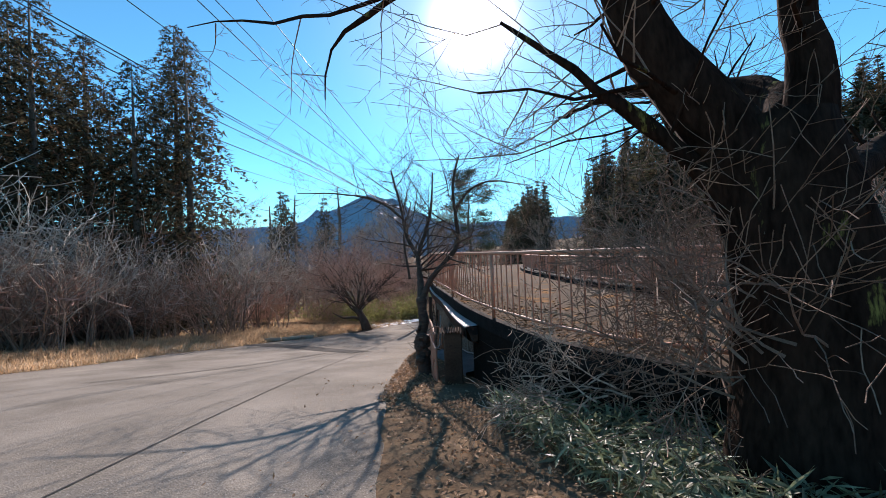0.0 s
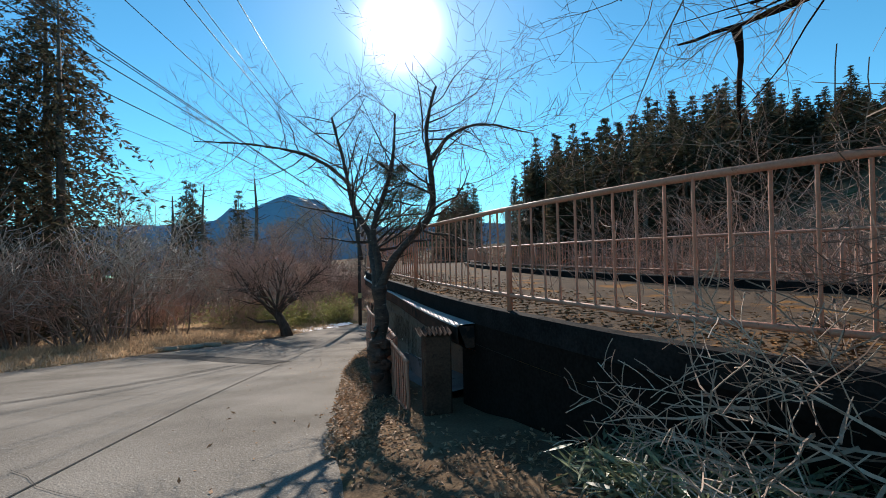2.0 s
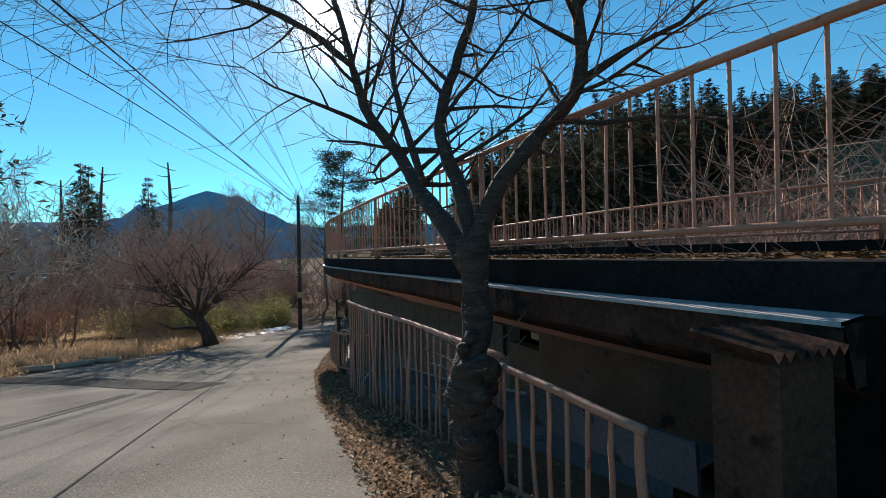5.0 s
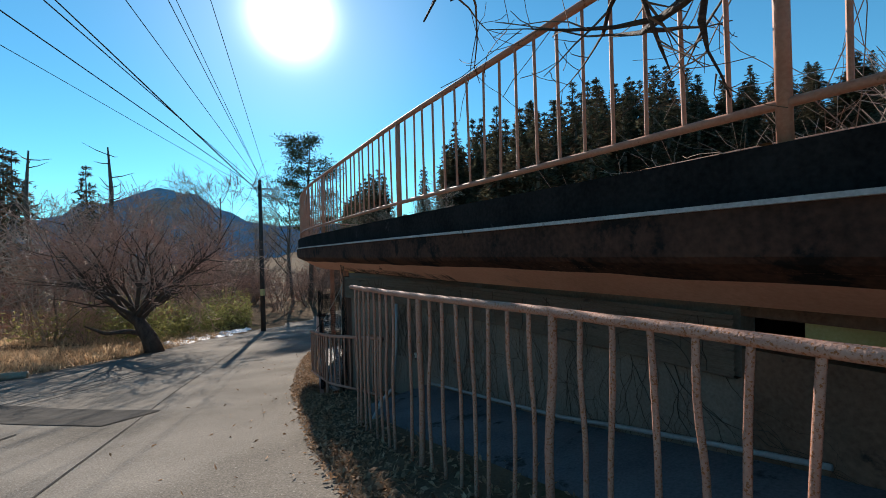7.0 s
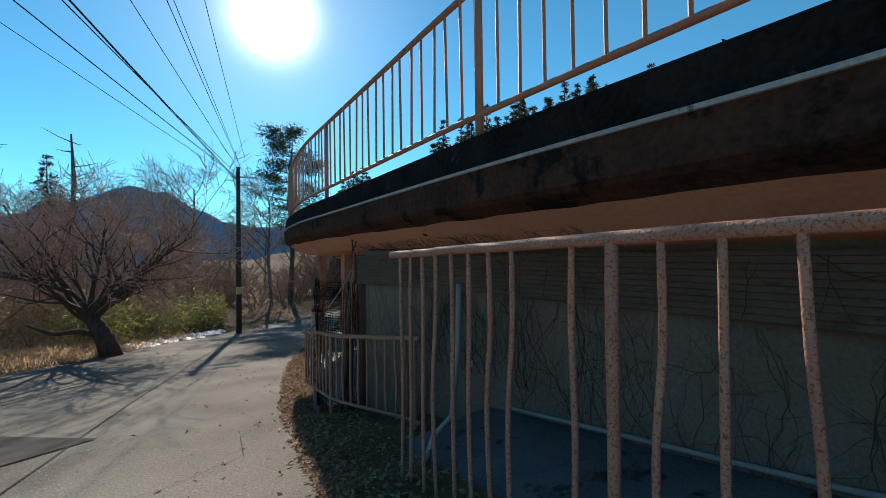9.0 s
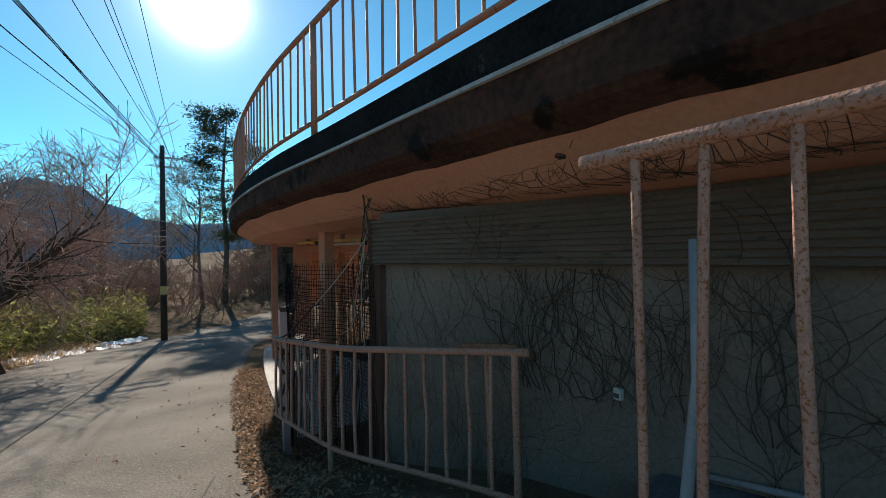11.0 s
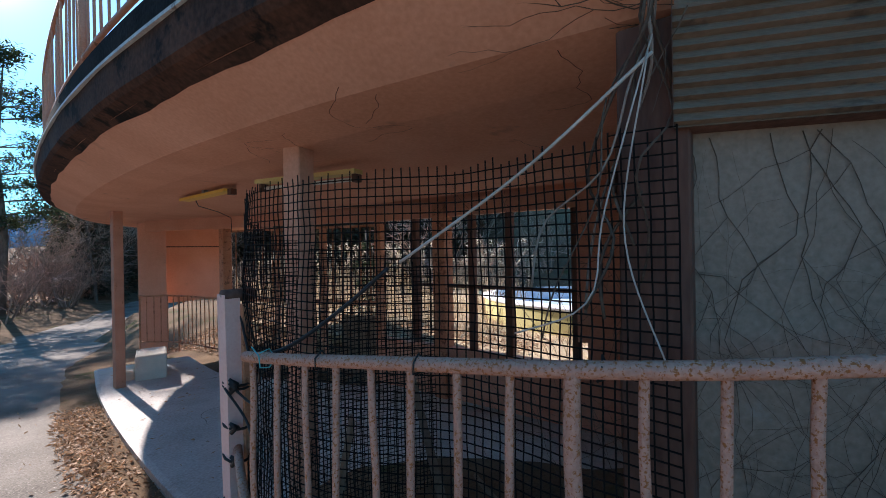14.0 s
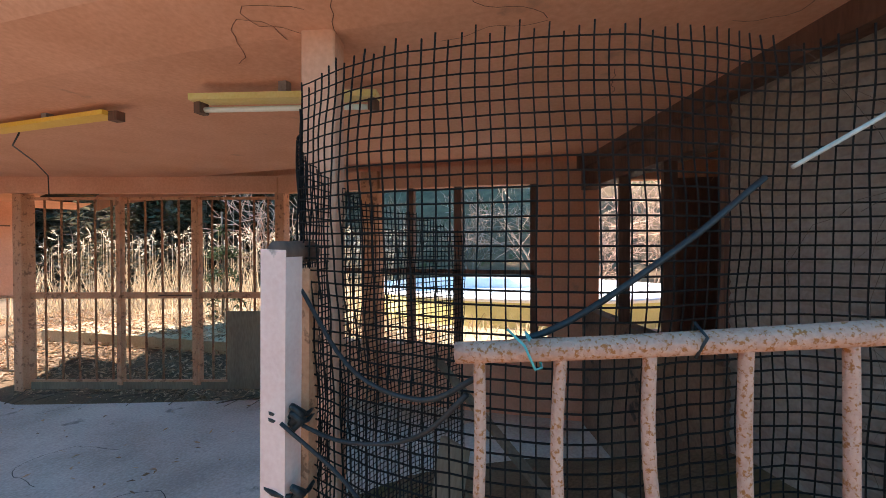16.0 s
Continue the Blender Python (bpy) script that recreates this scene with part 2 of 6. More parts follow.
    # Distance haze is put into the mountain's blue base colour.
    farhill=material("haze_tinted_forested_mountain", (0.15, 0.235, 0.34), (0.21, 0.305, 0.42), 1.0, 0.004, 0, fine=0.05),
    field=material("winter_grass_field", (0.36, 0.27, 0.16), (0.52, 0.42, 0.27), 0.95, 0.6, 0.3, fine=20),
    poolwall=material("pale_blue_pool_paint", (0.34, 0.46, 0.55), (0.52, 0.62, 0.68), 0.6, 1.2, 0.1, c3=(0.66, 0.68, 0.66), spot=0.6, spot_scale=1.2),
    yellowwall=material("faded_yellow_paint", (0.50, 0.44, 0.17), (0.62, 0.56, 0.27), 0.75, 1.2, 0.1),
    pipe=material("grey_plastic_pipe", (0.30, 0.29, 0.28), (0.42, 0.41, 0.39), 0.5, 5, 0.05),
    teal=material("teal_nylon_string", (0.05, 0.30, 0.30), (0.09, 0.42, 0.40), 0.5, 10, 0),
    log=material("cut_log", (0.30, 0.22, 0.15), (0.48, 0.38, 0.28), 0.9, 6, 0.4),
    board=material("weathered_board", (0.16, 0.11, 0.075), (0.27, 0.20, 0.14), 0.85, 3, 0.2, stretch=(1, 1, 0.2)),
)


# ---- mesh building ----
class Mesh:
    """Vertices and faces gathered in lists."""

    def __init__(self):
        self.v, self.f = [], []

    def box(self, a, b, turn=0.0, at=(0, 0, 0), bevel=0.0):
        x0, y0, z0 = a
        x1, y1, z1 = b
        k = len(self.v)
        c, s = math.cos(turn), math.sin(turn)
        e = bevel
        if e <= 0:
            pts = [(x, y, z) for z in (z0, z1) for x, y in ((x0, y0), (x1, y0), (x1, y1), (x0, y1))]
            fs = [(3, 2, 1, 0), (4, 5, 6, 7), (0, 1, 5, 4), (1, 2, 6, 5), (2, 3, 7, 6), (3, 0, 4, 7)]
        else:
            ring = [(x0 + e, y0), (x1 - e, y0), (x1, y0 + e), (x1, y1 - e), (x1 - e, y1), (x0 + e, y1), (x0, y1 - e), (x0, y0 + e)]
            mid = ((x0 + x1) / 2, (y0 + y1) / 2)
            sx, sy = 1 - 2 * e / (x1 - x0), 1 - 2 * e / (y1 - y0)
            inner = [(mid[0] + (x - mid[0]) * sx, mid[1] + (y - mid[1]) * sy) for x, y in ring]
            pts = [(x, y, z0) for x, y in inner] + [(x, y, z0 + e) for x, y in ring] + [(x, y, z1 - e) for x, y in ring] + [(x, y, z1) for x, y in inner]
            fs = [tuple(range(7, -1, -1)), tuple(range(24, 32))]
            for r in range(3):
                fs += [(r * 8 + i, r * 8 + (i + 1) % 8, r * 8 + 8 + (i + 1) % 8, r * 8 + 8 + i) for i in range(8)]
        self.v += [(at[0] + x * c - y * s, at[1] + x * s + y * c, at[2] + z) for x, y, z in pts]
        self.f += [tuple(k + i for i in q) for q in fs]
        return self

    def beam(self, p, q, w, h, up=(0, 0, 1)):
        """A bar of section w by h from p to q."""
        p, q = Vector(p), Vector(q)
        d = (q - p).normalized()
        s = d.cross(Vector(up))
        s = s.normalized() if s.length > 1e-4 else Vector((1, 0, 0))
        u = s.cross(d)
        k = len(self.v)
        for o in (p, q):
            for a, b in ((-1, -1), (1, -1), (1, 1), (-1, 1)):
                self.v.append(tuple(o + s * (a * w / 2) + u * (b * h / 2)))
        self.f += [tuple(k + i for i in t) for t in ((0, 1, 2, 3), (7, 6, 5, 4), (4, 5, 1, 0), (5, 6, 2, 1), (6, 7, 3, 2), (7, 4, 0, 3))]
        return self

    def tube(self, pts, radii, sides=8, cap=True):
        pts = [Vector(p) for p in pts]
        n = len(pts)
        if not hasattr(radii, "__len__"):
            radii = [radii] * n
        k = len(self.v)
        side = None
        for i, p in enumerate(pts):
            d = (pts[min(i + 1, n - 1)] - pts[max(i - 1, 0)])
            d = d.normalized() if d.length > 1e-9 else Vector((0, 0, 1))
            if side is None:
                side = d.cross(Vector((0.31, 0.17, 0.93)))
                if side.length < 0.05:
                    side = d.cross(Vector((1, 0, 0)))
            side = (side - d * side.dot(d))
            side = side.normalized() if side.length > 1e-6 else Vector((1, 0, 0))
            u = d.cross(side)
            for j in range(sides):
                a = 2 * math.pi * j / sides
                self.v.append(tuple(p + (side * math.cos(a) + u * math.sin(a)) * radii[i]))
        for i in range(n - 1):
            for j in range(sides):
                a, b = k + i * sides + j, k + i * sides + (j + 1) % sides
                self.f.append((a, b, b + sides, a + sides))
        if cap:
            self.f.append(tuple(k + j for j in range(sides - 1, -1, -1)))
            self.f.append(tuple(k + (n - 1) * sides + j for j in range(sides)))
        return self

    def loft(self, rows, closed=False):
        """Quads between rows of points with the same count."""
        k, m = len(self.v), len(rows[0])
        for r in rows:
            self.v += [tuple(p) for p in r]
        for i in range(len(rows) - 1):
            for j in range(m if closed else m - 1):
                a, b = k + i * m + j, k + i * m + (j + 1) % m
                self.f.append((a, b, b + m, a + m))
        return self

    def rough(self, amount, scale):
        """Knobs and furrows: every vertex pushed by noise."""
        self.v = [tuple(Vector(p) + noise.noise_vector(Vector(p) * scale) * amount + noise.noise_vector(Vector(p) * scale * 3.1) * amount * 0.4) for p in self.v]
        return self

    def leaf(self, p, d, u, length, width, fold=0.2):
        """A pointed folded leaf of four triangles."""
        k = len(self.v)
        s = d.cross(u)
        m = p + d * (length * 0.45)
        self.v += [tuple(p), tuple(m + s * width / 2 + u * width * fold), tuple(p + d * length), tuple(m - s * width / 2 + u * width * fold)]
        self.f += [(k, k + 1, k + 2), (k, k + 2, k + 3)]

    def data(self, name, mat, smooth=False):
        me = bpy.data.meshes.new(name)
        me.from_pydata(self.v, [], self.f)
        me.materials.append(mat)
        if smooth:
            me.polygons.foreach_set("use_smooth", [True] * len(me.polygons))
        return me


def part(name, mesh, mat, parent, label="", smooth=False):
    ob = new(name, mesh.data(name, mat, smooth))
    ob.parent = parent
    if label:
        tagged(ob, label)
    return ob


def thing(name, label, category, group="", kind="", at=(0, 0, 0)):
    ob = new(name)
    ob.location = at
    return tagged(ob, label, category, group, kind)


def solid(name, mesh, mat, label, category, group="", kind="", smooth=False):
    return tagged(new(name, mesh.data(name, mat, smooth)), label, category, group, kind)


def spline(ctrl, step):
    """Even points along a smooth curve through the control points."""
    c = [Vector(p) for p in ctrl]
    c = [2 * c[0] - c[1]] + c + [2 * c[-1] - c[-2]]
    fine = []
    for i in range(1, len(c) - 2):
        p0, p1, p2, p3 = c[i - 1:i + 3]
        for j in range(24):
            t = j / 24
            fine.append(0.5 * ((2 * p1) + (p2 - p0) * t + (2 * p0 - 5 * p1 + 4 * p2 - p3) * t * t + (3 * p1 - p0 - 3 * p2 + p3) * t ** 3))
    fine.append(c[-2])
    out, left = [fine[0]], step
    for a, b in zip(fine, fine[1:]):
        d = (b - a).length
        pos = 0.0
        while d - pos >= left:
            pos += left
            out.append(a.lerp(b, pos / d))
            left = step
        left -= d - pos
    return out


def normals(pts):
    """Left-hand normals of a plan curve."""
    out = []
    for i in range(len(pts)):
        d = pts[min(i + 1, len(pts) - 1)] - pts[max(i - 1, 0)]
        out.append(Vector((-d.y, d.x, 0)).normalized())
    return out


RND = random.Random(7)


def rnd(a, b):
    return RND.uniform(a, b)


def wobble(p, s, k=0.0):
    return noise.noise(Vector((p[0] * s + k, p[1] * s - k, k)))


# ---- ground, road and banks ----
ROAD_Y = (-60, -6, 0, 8, 17.5, 25, 31.5, 40, 60, 90, 140)
ROAD_Z = (5.0, 2.0, 1.15, 0.1, -1.43, -2.33, -2.9, -3.75, -4.4, -5.0, -5.5)


def road_z(y):
    return float(np.interp(y, ROAD_Y, ROAD_Z) + np.interp(y + 2, ROAD_Y, ROAD_Z) + np.interp(y - 2, ROAD_Y, ROAD_Z)) / 3


def road_top(x, y):
    """The worn surface of the road, without its smallest grain."""
    return road_z(y) + 0.010 * math.sin(x * 0.9 + 0.35 * y)


def left_edge(y):
    return float(np.interp(y, (-60, 10, 20, 25, 28.5, 31, 36, 40, 46, 60, 90), (-15, -15, -13.2, -10.5, -7.8, -6.0, -4.2, -2.0, 2.5, 11, 26)))


def right_edge(y):
    return float(np.interp(y, (-60, -2, 3, 7, 14, 18, 21, 23, 27, 31, 36, 46, 60, 90), (0.2, 0.1, -0.55, -1.0, -1.2, -1.1, -0.75, -0.45, 0.35, 1.3, 3.4, 9, 17, 32)))


def ground_z(x, y):
    z = road_z(y)
    l, r = left_edge(y), right_edge(y)
    if x < l:
        d = l - x
        z += min(0.35, d * 0.12) + max(0, d - 4) * 0.02 + 0.08 * wobble((x, y), 0.5) * min(1, d)
        if y > 33:
            z += min(0.25, d * 0.05)
        if d > 25:
            z -= (d - 25) * 0.08
    elif x > r:
        d = x - r
        if y < 20:
            z += min(0.08, d * 0.06)
        lower = min(1, max(0, (y - 17) / 4)) * min(1, max(0, (29 - y) / 3))
        z += lower * (min(z, -2.36) - z) * min(1, d / 0.5)
        z += 0.05 * wobble((x, y), 1.1) * min(1, d * 2)
        if 8 < y < 30 and x > 1.2:
            w = min(1, (x - 1.2) / 2) * min(1, (y - 8) / 4) * min(1, (30 - y) / 2)
            z = z + (-2.5 - z) * w
        if x > 3.5 and y < 60:
            w = min(1, (x - 3.5) / 2) * min(1, max(0, (y + 6) / 6))
            z = z + (-2.2 - z) * w * (1 if y < 30 else max(0, (60 - y) / 30))
        far = max(0, x - 17 - max(0, y - 30) * 0.55)
        z += min(far * 0.55, 14 + far * 0.06) * min(1, far / 8)
    return z


def ground_sheet():
    m = Mesh()
    xs = sorted(set([-1500, -700, -300, -160, -100] + list(np.arange(-70, -20, 4.0)) + list(np.arange(-20, -2, 1.0)) + list(np.arange(-2, 4.01, 0.25)) + list(np.arange(4, 30, 1.5)) + list(np.arange(30, 91, 6.0)) + [120, 200, 400, 900, 1500]))
    ys = sorted(set([-1200, -400, -150, -60, -30] + list(np.arange(-20, 0, 2.0)) + list(np.arange(0, 40.01, 0.5)) + list(np.arange(40, 100, 3.0)) + [110, 130, 170, 250, 450, 900, 2000]))
    rows = []
    for y in ys:
        rows.append([(x, y, ground_z(x, min(y, 140)) - (0.03 if left_edge(y) < x < right_edge(y) else 0.0)) for x in xs])
    m.loft(rows)
    return solid("ground", m, M["soil"], "brown leafy soil with roots and dead grass", "ground", kind="structure", smooth=True)


ground_sheet()

road = Mesh()
rows = []
for y in np.arange(-40, 90.1, 0.5):
    a, b = left_edge(y) + 0.12 * wobble((0, y), 1.3), right_edge(y) + 0.07 * wobble((5, y), 2.1) + 0.03 * wobble((9, y), 7)
    n = 40
    rows.append([(a + (b - a) * i / n, y, road_top(a + (b - a) * i / n, y)) for i in range(n + 1)] + [(b + 0.05, y, road_z(y) - 0.06)])
road.loft(rows)
solid("road", road, M["road"], "pale worn concrete road sloping downhill", "road", kind="structure", smooth=True)


def strip(name, path, width, lift, mat, label, category):
    m = Mesh()
    rows = []
    pts = spline([(*p, 0) for p in path], 0.4)
    for p, nn in zip(pts, normals(pts)):
        rows.append([(p.x + nn.x * s * width / 2, p.y + nn.y * s * width / 2, road_top(p.x + nn.x * s * width / 2, p.y + nn.y * s * width / 2) + lift) for s in (-1, 0, 1)])
    m.loft(rows)
    return solid(name, m, mat, label, category, kind="structure")


strip("road_joint", [(-3.2, 2), (-3.3, 7.4), (-3.42, 13.7), (-3.4, 17.1), (-3.3, 20.4), (-2.85, 25.5), (-2.3, 29.5), (-1.3, 34)], 0.022, 0.010, M["patch"], "dark joint between two road slabs", "road joint")
strip("road_patch", [(-3.5, 17.75), (-5.1, 19.2), (-6.8, 21.0), (-9.0, 23.0), (-11.5, 24.9)], 0.95, 0.012, M["patch"], "dark asphalt repair strip across the road", "road patch")
for k, w in ((0.0, 0.05), (0.22, 0.04)):
    strip("tyre_mark", [(-8.4 - k, 10.2), (-6.9 - k, 12.5), (-5.75 - k, 14.9), (-4.8 - k, 18.1)], w, 0.011, M["patch"], "dark curved tyre mark on the road", "tyre mark")
for k in (0.0, 0.3, 0.75):
    strip("tyre_mark", [(-6.6 - k, 19.9), (-5.9 - k, 21.2), (-4.95 - k, 23.9), (-3.5 - k, 27.4)], 0.045, 0.011, M["patch"], "faint dark tyre mark curving round the bend", "tyre mark")

rng = random.Random(17)
for x, y, n, dx, dy in ((-2.2, 8.0, 9, -0.25, 0.6), (-1.9, 12.5, 8, -0.5, 0.45), (-2.6, 15.5, 9, 0.35, 0.55), (-4.2, 11.5, 10, -0.6, 0.5), (-2.0, 19.5, 9, -0.7, 0.35), (-5.0, 16.5, 8, -0.6, 0.3), (-1.6, 5.5, 7, -0.5, 0.5)):
    pts = [(x, y)]
    for i in range(n):
        pts.append((pts[-1][0] + dx * 0.5 + rng.gauss(0, 0.12), pts[-1][1] + dy * 0.5 + rng.gauss(0, 0.12)))
    strip("road_crack", pts, rng.uniform(0.004, 0.009), 0.010, M["patch"], "thin dark crack wandering over the road", "road crack")

# ---- the round building: deck slab, fascia, soffit ----
EDGE = spline([(4.6, 1.9, 0), (3.1, 2.85, 0), (1.85, 4.25, 0), (1.25, 5.25, 0), (0.72, 7.05, 0), (0.3, 9.2, 0), (0.0, 11.7, 0), (-0.32, 14.2, 0), (-0.56, 17.0, 0), (-0.72, 19.0, 0), (-0.68, 21.3, 0), (-0.38, 24.0, 0), (0.08, 26.5, 0), (0.75, 28.8, 0), (1.9, 30.7, 0), (3.6, 31.9, 0), (5.8, 32.2, 0), (7.5, 31.4, 0)], 0.2)
ENORM = normals(EDGE)
DECK_Z, DRIP_Z, FASCIA_Z, WALL_Z = 1.40, 1.17, 0.94, 0.64


def offset(i, d):
    """A plan point d metres inside the deck's edge."""
    p = EDGE[i] - ENORM[i] * d
    return p.x, p.y


building = thing("round_building", "abandoned single storey concrete building with a terrace roof", "building", kind="structure")
deck = Mesh()
rim = [(p.x, p.y) for p in EDGE]
BACK = spline([(6.6, 29.6, 0), (5.2, 27.0, 0), (4.5, 24.0, 0), (4.1, 20.0, 0), (4.1, 16.0, 0), (4.3, 12.5, 0), (4.9, 9.6, 0), (5.6, 7.0, 0), (6.2, 4.5, 0), (6.4, 2.2, 0)], 0.2)
back = [(p.x, p.y) for p in BACK]
for z, flip in ((DECK_Z, True), (DECK_Z - 0.45, False)):
    k = len(deck.v)
    inner = [back[round(i * (len(back) - 1) / (len(rim) - 1))] for i in range(len(rim))][::-1]
    if flip:
        deck.loft([[(x, y, z) for x, y in inner], [(x, y, z) for x, y in rim]])
    else:
        deck.loft([[(x, y, z) for x, y in rim], [(x, y, z) for x, y in inner]])
part("deck_floor", deck, M["deck"], building, "weathered concrete terrace with brown moss and needles")
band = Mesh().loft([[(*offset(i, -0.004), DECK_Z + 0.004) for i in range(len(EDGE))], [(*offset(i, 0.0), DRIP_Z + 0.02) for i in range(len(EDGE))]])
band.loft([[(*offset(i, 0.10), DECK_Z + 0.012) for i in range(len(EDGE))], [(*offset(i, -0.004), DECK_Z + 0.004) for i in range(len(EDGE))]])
part("parapet_band", band, M["parapet"], building, "near-black concrete slab edge")
BELT = range(min(range(len(EDGE)), key=lambda i: abs(EDGE[i].y - 7.75) + (0 if EDGE[i].x < 3 else 50)), len(EDGE))


def proud(i):
    """How far the moulding stands out from the slab edge."""
    return float(np.interp(EDGE[i].y, (7.7, 9.5, 12.5), (0.22, 0.13, 0.03)))


drip = Mesh().loft([[(*offset(i, d - (proud(i) if d < 0.05 else 0)), z) for i in BELT] for d, z in ((0.06, DRIP_Z + 0.022), (-0.03, DRIP_Z + 0.015), (-0.03, DRIP_Z - 0.005), (0.03, DRIP_Z - 0.008))])
part("drip_edge", drip, M["drip"], building, "thin pale drip moulding")
fas = Mesh().loft([[(*offset(i, d - proud(i) + 0.01 * wobble(EDGE[i], 1.5)), z) for i in BELT] for d, z in ((-0.01, DRIP_Z - 0.006), (0.0, FASCIA_Z + 0.03), (0.03, FASCIA_Z), (0.10, FASCIA_Z - 0.034))])
fas.loft([[(*offset(i, 0.10 - proud(i)), FASCIA_Z - 0.034) for i in BELT], [(*offset(i, float(np.interp(EDGE[i].y, (9, 13, 16), (0.12, 0.115, 0.115))) + 0.022 * wobble(EDGE[i], 2.2) + 0.02 * wobble(EDGE[i], 9)), 0) for i in BELT]])
for q in range(len(fas.v) - len(BELT), len(fas.v)):
    i = BELT[q - len(fas.v) + len(BELT)]
    d = (Vector(fas.v[q]).xy - EDGE[i].xy).length
    fas.v[q] = (fas.v[q][0], fas.v[q][1], float(np.interp(d, (0.10 - proud(i), 0.42), (FASCIA_Z - 0.03, WALL_Z + 0.07))) - 0.004)
k = len(fas.v)
i = BELT[0]
fas.v += [(*offset(i, -proud(i)), DRIP_Z), (*offset(i, -0.01), DRIP_Z), (*offset(i, -0.01), FASCIA_Z - 0.03), (*offset(i, 0.1 - proud(i)), FASCIA_Z - 0.03)]
fas.f.append((k, k + 1, k + 2, k + 3))
part("fascia", fas, M["fascia"], building, "stained dark fascia under the moulding")
sof = Mesh().loft([[(*offset(i, d - (proud(i) if d < 0.2 else 0)), z) for i in BELT] for d, z in ((0.10, FASCIA_Z - 0.03), (0.42, WALL_Z + 0.07), (0.8, WALL_Z + 0.02), (3.6, WALL_Z))])
part("soffit", sof, M["orange"], building, "terracotta painted soffit with cracks")


def edge_index(y):
    return min(range(len(EDGE)), key=lambda i: abs(EDGE[i].y - y) + (0 if EDGE[i].x < 3 else 50))


def wall_strip(y0, y1, inset, z0, z1, thick):
    """A curved wall that follows the deck's edge."""
    a, b = edge_index(y0), edge_index(y1)
    ids = range(a, b + 1)
    o = [offset(i, inset(EDGE[i].y) if callable(inset) else inset) for i in ids]
    n = [offset(i, (inset(EDGE[i].y) if callable(inset) else inset) + thick) for i in ids]
    m = Mesh()
    zf = z0 if callable(z0) else (lambda y: z0)
    m.loft([[(x, y, z1) for x, y in n], [(x, y, z1) for x, y in o], [(x, y, zf(y)) for x, y in o]])
    m.loft([[(x, y, zf(y)) for x, y in n], [(x, y, z1) for x, y in n]])
    for e in (0, -1):
        kk = len(m.v)
        (x0, y0_), (x1, y1_) = o[e], n[e]
        m.v += [(x0, y0_, zf(y0_)), (x1, y1_, zf(y1_)), (x1, y1_, z1), (x0, y0_, z1)]
        m.f.append((kk, kk + 1, kk + 2, kk + 3))
    return m


def wall_in(y):
    """How far the wall stands back from the slab edge."""
    return float(np.interp(y, (8.0, 12.0, 15.0, 16.2, 17.1), (0.5, 0.72, 0.78, 0.57, 0.30)))


